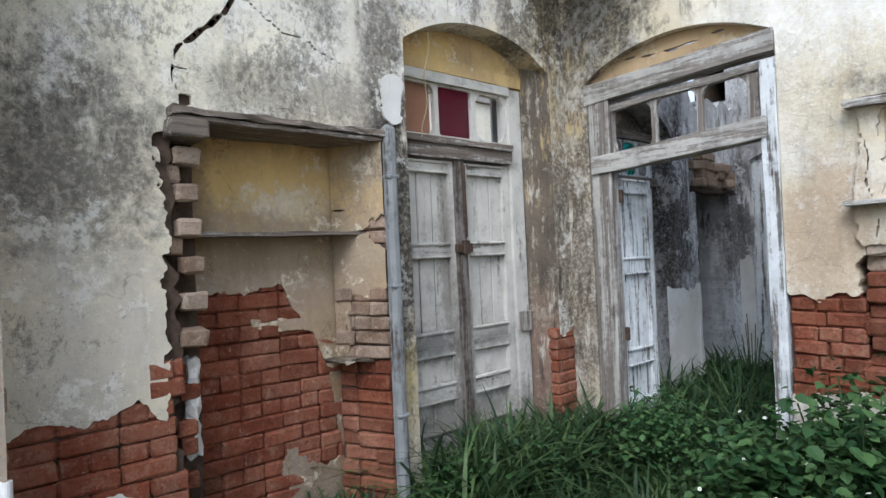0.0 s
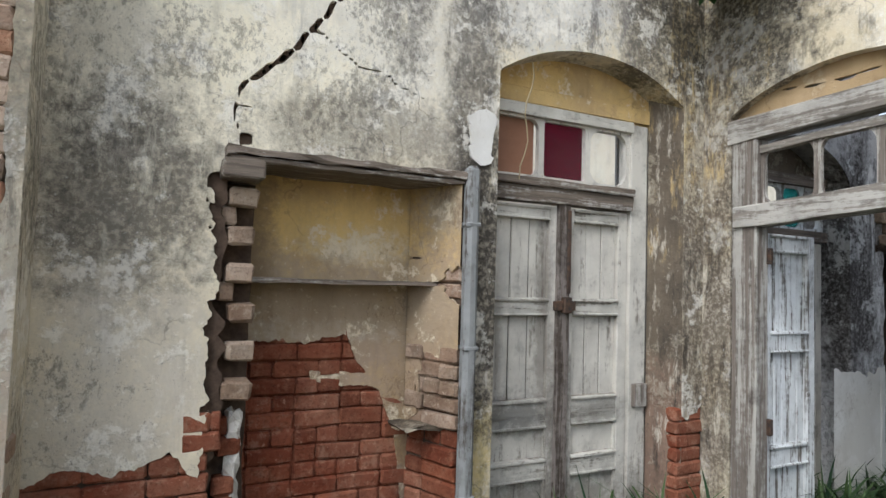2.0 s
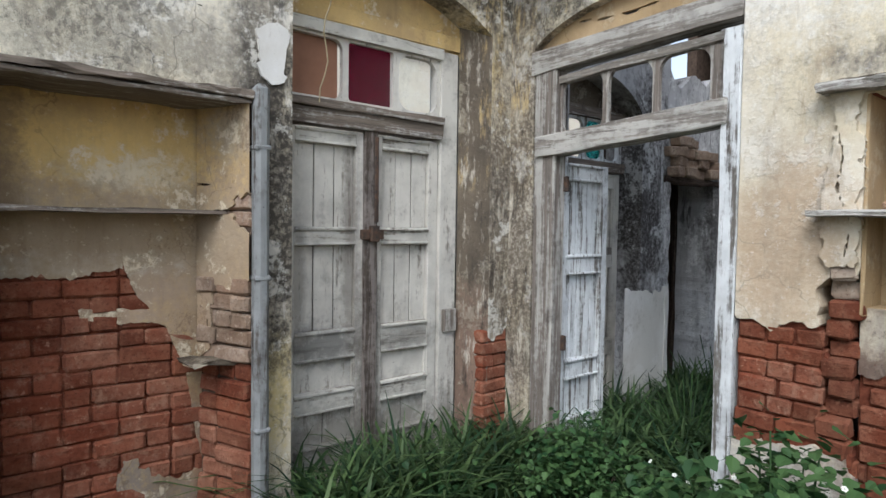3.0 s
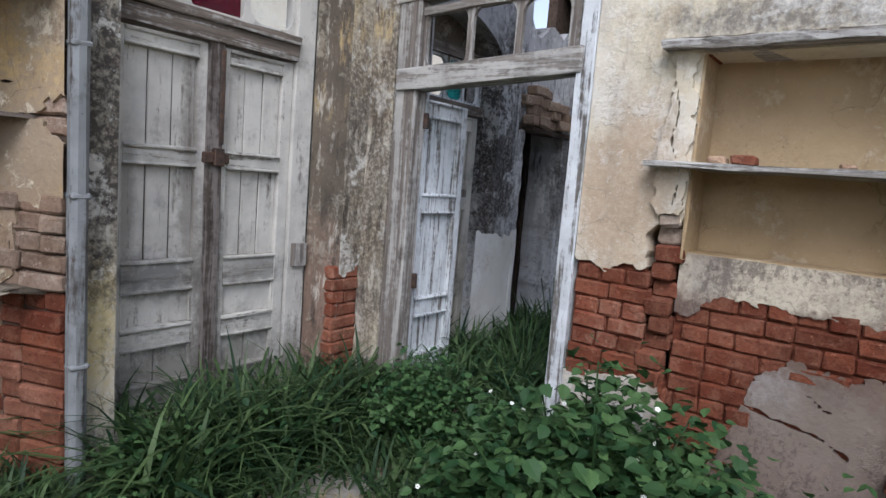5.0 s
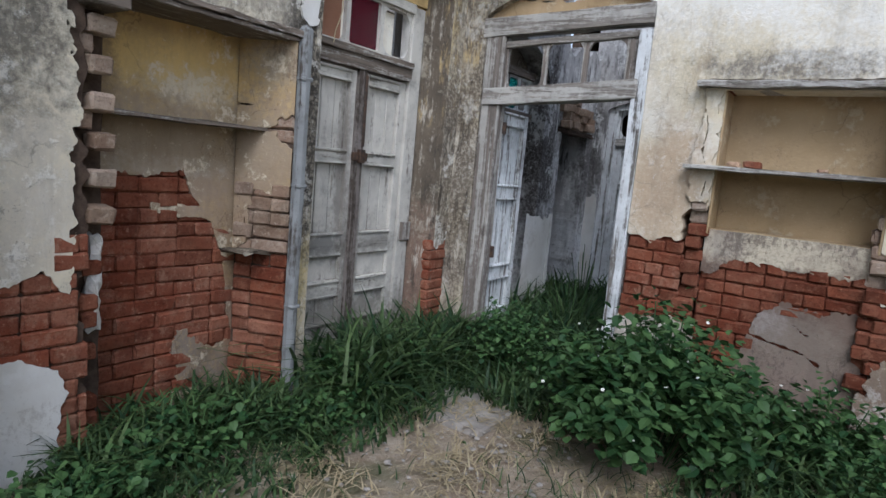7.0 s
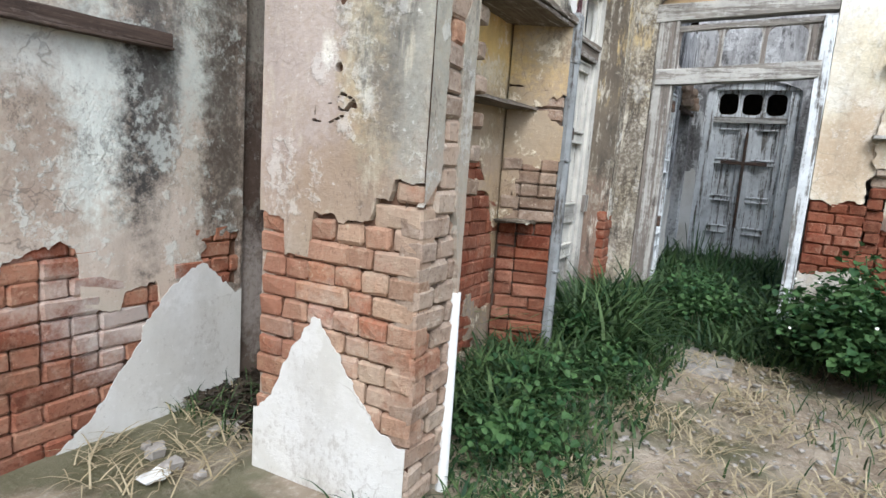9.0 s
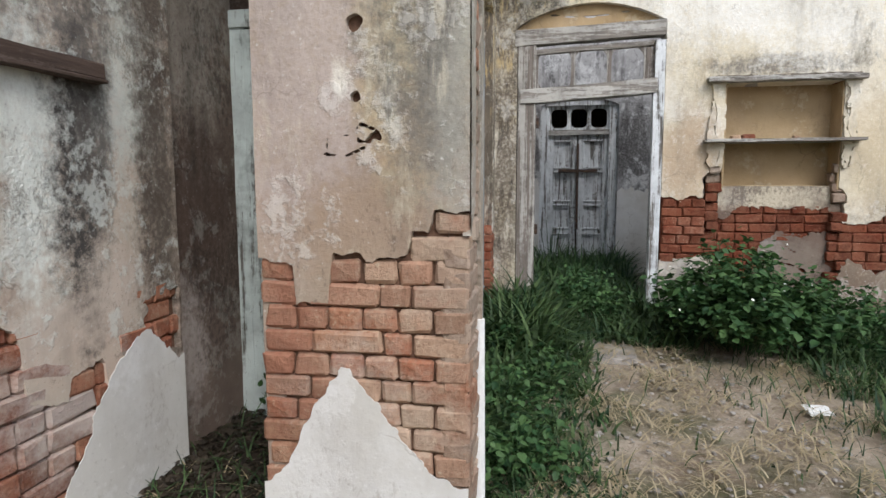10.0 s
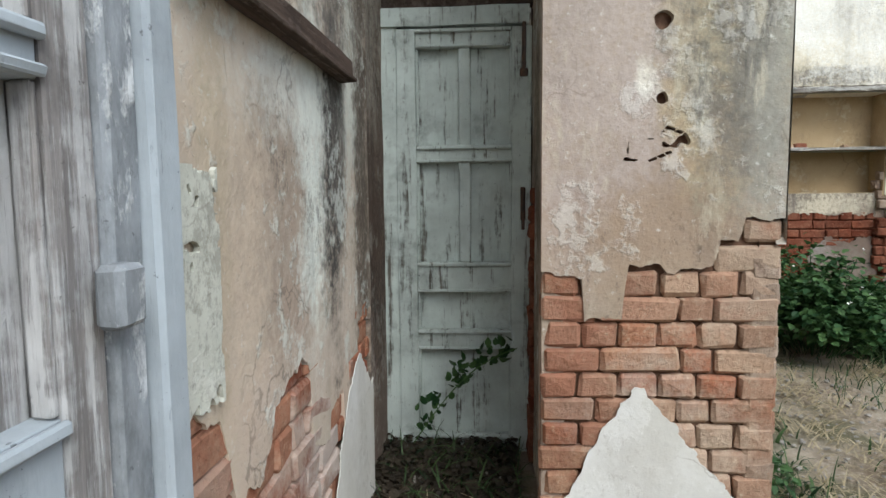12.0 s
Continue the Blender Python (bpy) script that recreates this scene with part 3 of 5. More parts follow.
def ground_material():
    k = Nodes("earth")
    c = k.mix(k.ramp(k.noise(2.2, 6), 0.4, 0.62), (0.27, 0.21, 0.15), (0.42, 0.35, 0.27))
    c = k.mix(k.ramp(k.noise(30, 6, rough=0.75), 0.5, 0.66, 0, 0.7), c, (0.55, 0.48, 0.39))
    c = k.mix(k.ramp(k.noise(1.1, 5, shift=4), 0.5, 0.6, 0, 0.7), c, (0.09, 0.10, 0.045))
    k.bump(k.noise(28, 8, rough=0.75), 0.9, 0.03)
    return k.done(c, 0.97)


M_earth = ground_material()


# ---- building helpers ----
DATUM = Vector((0, 0, 0))  # the corner from which the part of the plan in hand is set out


def datum(x, y, z=0.0):
    DATUM[:] = (x, y, z)


def mesh_of(name, verts, faces, mat, parent=None, label="", kind=""):
    me = bpy.data.meshes.new(name)
    base = Vector((0, 0, 0))
    p = parent
    while p is not None:
        base += p.location
        p = p.parent
    me.from_pydata([Vector(v) + DATUM - base for v in verts], [], faces)
    me.materials.append(mat)
    ob = new(name, me)
    ob.parent = parent
    return tagged(ob, label=label, kind=kind)


def part(name, bm, mat, parent, label=""):
    me = bpy.data.meshes.new(name)
    base = Vector((0, 0, 0))
    p = parent
    while p is not None:
        base += p.location
        p = p.parent
    bm.transform(Matrix.Translation(DATUM - base))
    bm.to_mesh(me)
    bm.free()
    me.materials.append(mat)
    ob = new(name, me)
    ob.parent = parent
    return tagged(ob, label=label)


def thing(name, base, label, category, group=""):
    ob = new(name)
    ob.location = Vector(base) + DATUM
    ob.empty_display_size = 0.1
    return tagged(ob, label=label, category=category, group=group)


def block(x0, x1, y0, y1, z0, z1, bevel=0.004, jit=0.0015, cuts=0):
    """A bmesh box with softened, slightly untrue edges."""
    bm = bmesh.new()
    bmesh.ops.create_cube(bm, size=1)
    for v in bm.verts:
        v.co = Vector((x0 + (v.co.x + 0.5) * (x1 - x0), y0 + (v.co.y + 0.5) * (y1 - y0), z0 + (v.co.z + 0.5) * (z1 - z0)))
    if cuts:
        big = max(x1 - x0, y1 - y0, z1 - z0)
        axis = (x1 - x0, y1 - y0, z1 - z0).index(big)
        run = [e for e in bm.edges if abs((e.verts[0].co - e.verts[1].co)[axis]) > big * 0.9]
        bmesh.ops.subdivide_edges(bm, edges=run, cuts=cuts, use_grid_fill=True)
    bmesh.ops.bevel(bm, geom=[e for e in bm.edges if e.calc_face_angle(0) > 0.5], offset=min(bevel, 0.3 * min(x1 - x0, y1 - y0, z1 - z0)), segments=1, affect="EDGES")
    for v in bm.verts:
        v.co += Vector((random.uniform(-jit, jit), random.uniform(-jit, jit), random.uniform(-jit, jit)))
    return bm


def slab(name, parent, mat, *box, bevel=0.004, jit=0.0015, cuts=0, label="", sag=0.0):
    """A block as a part; sag: how much one end (towards +y) hangs lower, per metre."""
    bm = block(*box, bevel=bevel, jit=jit, cuts=cuts)
    for v in bm.verts:
        v.co.z -= sag * (v.co.y - (box[2] + box[3]) / 2)
    return part(name, bm, mat, parent, label)


def ragged(u, z, big=0.06, small=0.025, seed=0.0):
    return big * noise.noise(Vector((u * 4, z * 4, seed))) + small * (noise.noise(Vector((u * 17, z * 17, seed + 5))) + 0.7 * noise.noise(Vector((u * 47, z * 47, seed + 8))))


def along(points, u):
    if u <= points[0][0]:
        return points[0][1]
    for (a, b), (c, d) in zip(points, points[1:]):
        if u <= c:
            return b + (d - b) * (u - a) / (c - a)
    return points[-1][1]


def spot(axis, plane, u, z, d):
    """The place at u along a wall, z up and d out of its face."""
    return (u, plane - d, z) if axis == "y" else (plane - d, u, z)


def sheet(name, axis, plane, u0, u1, z0, z1, mat, keep=None, deep=None, step=0.03, thick=0.02, far=0.3, wave=0.004, parent=None, seed=0.0):
    """A wall face cut along the zero lines of two fields: keep (shallow losses) and deep (openings, with reveals far deep)."""
    nu, nz = max(1, round((u1 - u0) / step)), max(1, round((z1 - z0) / step))
    us = [u0 + (u1 - u0) * i / nu for i in range(nu + 1)]
    zs = [z0 + (z1 - z0) * j / nz for j in range(nz + 1)]
    K = [[keep(u, z) if keep else 1.0 for z in zs] for u in us]
    D = [[deep(u, z) if deep else 1.0 for z in zs] for u in us]
    verts, faces, index, rims = [], [], {}, []

    def vert(u, z, d):
        key = (round(u, 5), round(z, 5), round(d, 4))
        if key not in index:
            index[key] = len(verts)
            w = wave * (noise.noise(Vector((u * 2.3, z * 2.3, seed))) + 0.4 * noise.noise(Vector((u * 9, z * 9, seed))))
            verts.append(spot(axis, plane, u, z, d + w))
        return index[key]

    for i in range(nu):
        for j in range(nz):
            corners = ((i, j), (i + 1, j), (i + 1, j + 1), (i, j + 1))
            vals = [min(K[a][b], D[a][b]) for a, b in corners]
            if max(vals) <= 0:
                continue
            poly, cut = [], []
            for n in range(4):
                (a, b), (c, e) = corners[n], corners[(n + 1) % 4]
                f, g = vals[n], vals[(n + 1) % 4]
                if f > 0:
                    poly.append((us[a], zs[b]))
                if (f > 0) != (g > 0):
                    s = f / (f - g)
                    p = (us[a] + (us[c] - us[a]) * s, zs[b] + (zs[e] - zs[b]) * s)
                    poly.append(p)
                    cut.append(p)
            if len(poly) > 2:
                ids = [vert(u, z, 0) for u, z in poly]
                if len(set(ids)) > 2:
                    faces.append(list(dict.fromkeys(ids)))
            if len(cut) == 2:
                isdeep = sum(D[a][b] for a, b in corners) < sum(K[a][b] for a, b in corners)
                rims.append((cut[0], cut[1], far if isdeep else thick))
    for p, q, d in rims:
        a, b, c, e = vert(*p, 0), vert(*q, 0), vert(*q, -d), vert(*p, -d)
        if len({a, b, c, e}) == 4:
            faces.append([a, b, c, e])
    return mesh_of(name, verts, faces, mat, parent)


def brick_mesh(name, length, mat):
    bm = block(-length / 2, length / 2, -0.05, 0.05, -0.0425, 0.0425, 0.0115, 0.005)
    me = bpy.data.meshes.new(name)
    bm.to_mesh(me)
    bm.free()
    me.materials.append(mat)
    return me


BRICKS = {}


def brick_kit(mat):
    if mat.name not in BRICKS:
        BRICKS[mat.name] = {"s": [brick_mesh("brick", 0.239, mat) for _ in range(4)], "h": [brick_mesh("brick", 0.118, mat) for _ in range(4)]}
    return BRICKS[mat.name]


def lay(parent, axis, plane, u0, u1, z0, z1, bare, mat, out=0.0, rough=0.006, other=None, bond=None):
    """Bricks in courses wherever bare(u, z) says that the wall shows them; bond: the widths along two courses in turn."""
    kit, spare = brick_kit(mat), brick_kit(other or mat)
    course, row = 0.087, 0
    z = z0 + course / 2
    while z < z1:
        u, kind = u0, "s" if row % 2 else "h"
        first = True
        turn = 0
        while u < u1:
            k = kind
            if first and row % 2 == 0:
                k = "s" if random.random() < 0.3 else "h"
            if random.random() < 0.22:
                k = "h" if k == "s" else "s"
            length = 0.233 if k == "s" else 0.112
            long = 1.0
            if bond:
                w = bond[row % 2][turn % len(bond[row % 2])] + random.uniform(-0.006, 0.006)
                turn += 1
                k = "s" if w > 0.17 else "h"
                length = w - 0.008
                long = (length - random.uniform(-0.002, 0.004)) / (0.236 if k == "s" else 0.116)
            c = u + length / 2
            if c + length / 2 > u1 + 0.01:
                cut = (u1 - u) / length
                long *= cut
                c = u + length * cut / 2
            if long > 0.25 and (bare(c, z) or bare(c - length * 0.4, z) or bare(c + length * 0.4, z)):
                redder = noise.noise(Vector((c * 2.5, z * 2.5, 4))) + random.uniform(-0.3, 0.3) > 0.0
                ob = new("brick", random.choice((spare if redder else kit)[k]))
                ob.parent = parent
                d = out - 0.05 + random.uniform(-rough, rough)
                ob.matrix_local = Matrix.Translation(Vector(spot(axis, plane, c, z, d)) + DATUM - parent.location) @ pose(0, 0, 0, random.uniform(-1.5, 1.5), random.uniform(-1.8, 1.8), (90 if axis == "x" else 0) + random.uniform(-1.5, 1.5)) @ Matrix.Diagonal((long * random.uniform(0.97, 1.02), 1, random.uniform(0.93, 1.03), 1))
            u += length + 0.008
            first = False
        z += course
        row += 1


def one_brick(parent, mat, kind, centre, turn=0.0, tilt=0.0, long=1.0):
    ob = new("brick", random.choice(brick_kit(mat)[kind]))
    ob.parent = parent
    ob.matrix_local = Matrix.Translation(Vector(centre) + DATUM - parent.location) @ pose(0, 0, 0, tilt, random.uniform(-2, 2), turn) @ Matrix.Diagonal((long, 1, 1, 1))
    return ob


def arch(u, z, a, b, spring, rise):
    """Positive outside an opening from a to b with a segmental head."""
    half, mid = (b - a) / 2, (a + b) / 2
    radius = (half * half + rise * rise) / (2 * rise)
    side = max(a - u, u - b)
    top = math.hypot(u - mid, z - (spring + rise - radius)) - radius if z > spring - 0.2 else -1.0
    return max(side, top)


def hole(u, z, a, b, c, d, r=0.0):
    """Positive outside a rectangle with corners rounded by r."""
    x, y = max(abs(u - (a + b) / 2) - (b - a) / 2 + r, 0), max(abs(z - (c + d) / 2) - (d - c) / 2 + r, 0)
    inner = min(max(abs(u - (a + b) / 2) - (b - a) / 2 + r, abs(z - (c + d) / 2) - (d - c) / 2 + r), 0)
    return math.hypot(x, y) + inner - r


def near_line(points, u, z):
    best = 9.0
    for (a, b), (c, d) in zip(points, points[1:]):
        t = max(0, min(1, ((u - a) * (c - a) + (z - b) * (d - b)) / ((c - a) ** 2 + (d - b) ** 2)))
        best = min(best, math.hypot(u - a - t * (c - a), z - b - t * (d - b)))
    return best


def setting(ob, label):
    return tagged(ob, label=label, kind="structure")


# ---- ground ----
def ground():
    near = [-4 + 0.08 * i for i in range(151)]
    xs = [-400, -150, -60, -25, -12, -7] + near + [9.5, 12, 18, 30, 60, 150, 400]
    ys = [-400, -150, -60, -25, -12, -8, -6] + [-4.5 + 0.08 * i for i in range(122)] + [6, 8, 12, 20, 40, 150, 400]
    verts = []
    for x in xs:
        for y in ys:
            h = 0.035 * noise.noise(Vector((x * 0.9, y * 0.9, 0))) + 0.012 * noise.noise(Vector((x * 5, y * 5, 3))) - 0.01
            if x > 4.2:
                h += 0.12 * min(1, (x - 4.2) / 0.4)
            verts.append((x, y, h))
    n = len(ys)
    faces = [(i * n + j, (i + 1) * n + j, (i + 1) * n + j + 1, i * n + j + 1) for i in range(len(xs) - 1) for j in range(n - 1)]
    return setting(mesh_of("ground", verts, faces, M_earth), "bare brown earth with dry straw and weeds")


ground()
TOP = 4.7

# ---- north wall: panel, niche and double door ----
datum(0.07, 0.11)
CRACK = [(1.217, 2.587), (1.25, 2.63), (1.327, 2.692), (1.441, 2.803), (1.584, 2.994), (1.648, 3.091), (1.742, 3.211), (1.808, 3.33), (1.885, 3.5), (1.93, 3.8)]
SPLIT = [(1.224, 2.3), (1.224, 2.378), (1.2, 2.44), (1.196, 2.5), (1.217, 2.587)]
FORK = [(1.52, 2.95), (1.569, 2.922), (1.677, 2.858), (1.772, 2.792), (1.918, 2.777), (2.004, 2.728), (2.133, 2.683)]


def north_open(u, z):
    jag = 0.05 * noise.noise(Vector((u * 3, z * 9, 2))) + 0.03 * noise.noise(Vector((u * 3, z * 30, 2)))
    niche = max(1.19 + jag - u, u - 2.355, z - 2.275)
    wobble = 0.008 * noise.noise(Vector((u * 16, z * 16, 0)))
    taper = along([(2.55, 0.008), (2.65, 0.016), (2.8, 0.019), (2.95, 0.015), (3.2, 0.013), (3.8, 0.007)], z)
    step = 0.02 * (((z * 11) % 1) - 0.5)
    crack = near_line(CRACK, u + wobble * 2.6 + step, z + wobble * 2.4) - max(0.0108, taper * 0.85)
    holes = min(hole(u, z, 2.84, 3.0, 3.64, 3.7), math.hypot(u - 3.09, z - 3.65) - 0.03)
    return min(niche, arch(u, z, 2.6, 4.05, 2.93, 0.225), crack, holes)


def north_bare(u, z):
    low = z - along([(0.42, 0.9), (0.6, 0.93), (0.75, 0.9), (0.9, 0.93), (1.0, 0.98), (1.08, 0.86), (1.15, 0.8), (1.2, 0.75)], u) + ragged(u, z, 0.05, 0.03, 1)
    if u > 1.7:
        low = 1.0
    edge = u - 1.13 - ragged(u, z, 0.03, 0.04, 4) if 1.0 < u < 1.3 and z < 2.2 else -1.0
    east = z - along([(4.1, 0.9), (4.2, 0.95), (4.35, 1.0)], u) + ragged(u, z, 0.06, 0.03, 3) if u > 4.03 else 1.0
    fork = min(near_line(FORK, u + 0.02 * noise.noise(Vector((u * 14, z * 14, 0))), z + 0.02 * noise.noise(Vector((z * 14, u * 14, 1)))) - 0.0062, near_line(SPLIT, u, z + 0.02 * noise.noise(Vector((z * 14, u * 14, 1)))) - 0.0065, hole(u, z, 1.225, 1.28, 2.33, 2.385), near_line(((1.2, 2.5), (1.29, 2.515)), u, z) - 0.0055)
    return min(low, -edge, east, fork)


wall_north = setting(sheet("wall_north", "y", 2.97, 0.42, 4.25, 0, TOP, M_north, north_bare, north_open, 0.0165, 0.022, 0.31, 0.006), "old lime-plastered brick wall with black mould and a long crack")
sheet("core", "y", 3.0, 0.42, 4.25, 0, TOP, M_shadecore, None, lambda u, z: north_open(u, z) - 0.012 if u > 2.5 or z < 2.25 else north_open(u, z) + 0.004, 0.03, 0.02, 0.28, 0.003, wall_north)
sheet("back_face", "y", 3.5, 1.5, 4.7, 0, TOP, M_room, None, lambda u, z: arch(u, z, 2.6, 3.95, 2.93, 0.2), 0.1, 0.02, 0.02, 0.0, wall_north)
slab("coping", wall_north, M_stone, 0.14, 4.75, 2.98, 3.5, TOP, TOP + 0.1)


sheet("limewash", "y", 2.962, 0.42, 1.12, 0, 0.8, M_lime, lambda u, z: min(along([(0.42, 0.35), (0.6, 0.42), (0.8, 0.6), (0.95, 0.56), (1.05, 0.5)], u) - z, 1.06 - u) + ragged(u, z, 0.05, 0.03, 71), None, 0.02, 0.007, 0.1, 0.005, wall_north)


def back_bare(u, z):
    h = along([(1.2, 1.38), (1.6, 1.41), (1.86, 1.43), (1.92, 1.3), (2.05, 1.14), (2.12, 0.95), (2.17, 0.75), (2.25, 0.3)], u)
    tongue = max(abs(u - 1.86) - 0.2, abs(z - 1.2 + 0.1 * (u - 1.86)) - 0.035) + ragged(u, z, 0.03, 0.02, 7)
    low = hole(u, z, 1.85, 2.4, -0.2, 0.42, 0.05) + ragged(u, z, 0.1, 0.03, 12)
    return max(z - h + ragged(u, z, 0.04, 0.025, 6), -tongue, -low)


niche_back = setting(sheet("wall_niche", "y", 3.26, 1.1, 2.4, 0, 2.35, M_ochre, back_bare, None, 0.016, 0.03, 0.1, 0.006), "ochre plastered back of a wall niche, brick showing below")
sheet("core", "y", 3.287, 1.1, 2.4, 0, 2.35, M_redcore, None, None, 0.2, 0.02, 0.1, 0.0, niche_back)


def turned(obs, pivot, angle):
    """Turns finished pieces about an upright line through pivot."""
    m = Matrix.Translation(pivot) @ Matrix.Rotation(radians(angle), 4, "Z") @ Matrix.Translation(-pivot)
    for ob in obs:
        if ob.name.startswith("brick"):
            ob.matrix_basis = m @ ob.matrix_basis
        else:
            ob.data.transform(m)


JAMB = Vector((2.405, 3.0, 0))


def jamb_bare(u, z):
    return min(z - 0.98 + ragged(u, z, 0.06, 0.03, 8), hole(u, z, 2.85, 3.12, 0.9, 1.34, 0.03) + ragged(u, z, 0.1, 0.03, 9), abs(z - 1.72) - 0.009 + ragged(u, z, 0.02, 0.02, 3), hole(u, z, 2.8, 3.0, 1.64, 1.8) + ragged(u, z, 0.09, 0.03, 1), abs(z - 1.84 - 0.1 * (u - 3)) - 0.006 + ragged(u, z, 0.03, 0.01, 4), near_line(((3.16, 1.45), (3.15, 1.3), (3.19, 1.15), (3.16, 1.0)), u, z) - 0.006)


jamb = sheet("jamb", "x", 2.335, 2.89, 3.27, 0, 2.26, M_ochre, jamb_bare, None, 0.02, 0.018, 0.1, 0.004, wall_north)
jamb_core = sheet("jamb_core", "x", 2.366, 2.9, 3.27, 0, 2.26, M_shadecore, None, None, 0.2, 0.02, 0.1, 0.0, wall_north)
turned((jamb, jamb_core), JAMB, 21)

# Added dark slab standing for shade between the brick teeth.
slab("tooth_core", wall_north, M_shadecore, 1.13, 1.325, 3.125, 3.28, 0, 2.24, cuts=12, jit=0.008)
slab("mortar_lump", wall_north, M_lime, 1.24, 1.3, 3.05, 3.12, 0.62, 1.12, bevel=0.015, jit=0.014, cuts=9)

lintel = thing("niche_lintel", (1.75, 3.05, 2.24), "weathered grey wooden lintel board over the niche", "lintel")
slab("board", lintel, M_wx, 1.16, 2.36, 2.87, 3.27, 2.268, 2.305, bevel=0.006, jit=0.007, cuts=15)
slab("under_board", lintel, M_wx, 1.18, 2.35, 2.885, 3.27, 2.245, 2.265, bevel=0.004, jit=0.005, cuts=13)
slab("stub", lintel, M_wx, 1.15, 1.33, 2.88, 3.1, 2.165, 2.248, bevel=0.008, jit=0.004, label="sawn timber end under the lintel")
shelf = thing("niche_shelf", (1.8, 3.1, 1.71), "thin worn wooden shelf in the niche", "shelf")
slab("board", shelf, M_wx, 1.25, 2.35, 3.06, 3.265, 1.705, 1.728, bevel=0.003, jit=0.004, cuts=8)
ledge = thing("stone_ledge", (2.2, 3.1, 0.97), "broken stone slab jutting from the niche side", "stone")
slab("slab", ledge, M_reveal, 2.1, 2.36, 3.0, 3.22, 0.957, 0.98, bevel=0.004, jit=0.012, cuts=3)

pipe = thing("drain_pipe", (2.4, 2.91, 0), "grey painted upright pipe standing against the wall", "pipe")
slab("pipe", pipe, M_pipe, 2.352, 2.43, 2.845, 2.925, 0.0, 2.345, bevel=0.024, jit=0.002, cuts=8)
for z in (0.62, 1.38, 2.02):
    slab("clamp", pipe, M_pipe, 2.349, 2.433, 2.842, 2.972, z, z + 0.028, bevel=0.02, jit=0.002, label="flat metal clamp")
sheet("mortar_patch", "y", 2.955, 2.38, 2.62, 2.33, 2.75, M_lime, lambda u, z: -hole(u, z, 2.42, 2.565, 2.39, 2.66, 0.05) + ragged(u, z, 0.05, 0.025, 8), None, 0.015, 0.03, 0.1, 0.006, wall_north)


# ---- doors ----
datum(0, 0.04)
def leaf(parent, name, axis, plane, a, b, z0, z1, rails, upright, level, planks, t=0.045, label="", s=0.075):
    """A framed door leaf; rails: (low, high) of every crosspiece, bottom up."""
    def piece(nm, owner, u0, u1, d0, d1, c, e, mat, **kw):
        p, q = spot(axis, plane, u0, c, d1), spot(axis, plane, u1, e, d0)
        return slab(nm, owner, mat, min(p[0], q[0]), max(p[0], q[0]), min(p[1], q[1]), max(p[1], q[1]), c, e, **kw)
    body = piece("leaf", parent, a, a + s, 0, t, z0, z1, upright, jit=0.002, cuts=6, label=label)
    piece("stile", body, b - s, b, 0, t, z0, z1, upright, jit=0.002, cuts=6)
    # Added dark sheet that blocks light through plank gaps, for the unlit room behind.
    piece("backing", body, a + s * 0.5, b - s * 0.5, -0.012, -0.001, z0 + 0.02, z1 - 0.02, M_strip)
    for low, high in rails:
        piece("rail", body, a + s, b - s, 0.002, t - 0.004, low, high, level, jit=0.002)
        if high - low < 0.2:
            piece("moulding", body, a + s, b - s, t - 0.004, t + 0.012, high - 0.022, high - 0.002, level, bevel=0.006)
            piece("moulding", body, a + s, b - s, t - 0.004, t + 0.008, low + 0.002, low + 0.018, level, bevel=0.005)
    for (l1, h1), (l2, h2), n in zip(rails, rails[1:], planks):
        w = (b - a - 2 * s) / n
        for i in range(n):
            piece("panel", body, a + s + i * w + 0.0035, a + s + (i + 1) * w - 0.0035, 0.004, t * 0.32 + random.uniform(-0.003, 0.003), h1 - 0.003, l2 + 0.003, upright, jit=0.0015)
        if n <= 2:
            for u0, u1 in ((a + s, a + s + 0.014), (b - s - 0.014, b - s)):
                piece("bead", body, u0, u1, t * 0.38, t - 0.006, h1, l2, upright, bevel=0.004)
    return body


door_a = thing("double_door", (3.3, 3.25, 0), "closed weathered pale double door with plank panels in an arched opening", "door")
RA = [(0.22, 0.36), (0.55, 0.68), (0.86, 1.04), (1.54, 1.65), (2.13, 2.22)]
leaf(door_a, "leaf", "y", 3.29, 2.71, 3.26, 0.22, 2.22, RA, M_dv, M_dx, (2, 1, 3, 3))
leaf(door_a, "leaf", "y", 3.29, 3.3, 3.82, 0.22, 2.22, RA, M_dv, M_dx, (2, 1, 3, 3))
slab("cover_strip", door_a, M_strip, 3.235, 3.325, 3.215, 3.247, 0.25, 2.25, cuts=6, jit=0.003, label="grey bare wooden strip over the joint")
slab("post", door_a, M_dv, 3.825, 3.97, 3.22, 3.34, 0.1, 2.82, cuts=5, jit=0.003)
slab("post", door_a, M_dv, 2.6, 2.705, 3.24, 3.34, 0.1, 2.82, cuts=5, jit=0.003)
slab("transom", door_a, M_wx, 2.66, 3.83, 3.2, 3.33, 2.235, 2.33, cuts=6, jit=0.004)
slab("ledge", door_a, M_wx, 2.66, 3.83, 3.18, 3.25, 2.33, 2.375, cuts=5, jit=0.004)
slab("head", door_a, M_dx, 2.66, 3.84, 3.21, 3.33, 2.76, 2.83, cuts=5, jit=0.003)
slab("latch", door_a, M_iron, 3.2, 3.36, 3.195, 3.22, 1.575, 1.635, label="rusty iron hasp with padlock")
slab("lock", door_a, M_iron, 3.26, 3.32, 3.18, 3.215, 1.56, 1.66)
slab("bolt", door_a, M_iron, 3.3, 3.325, 3.205, 3.22, 1.68, 2.2)
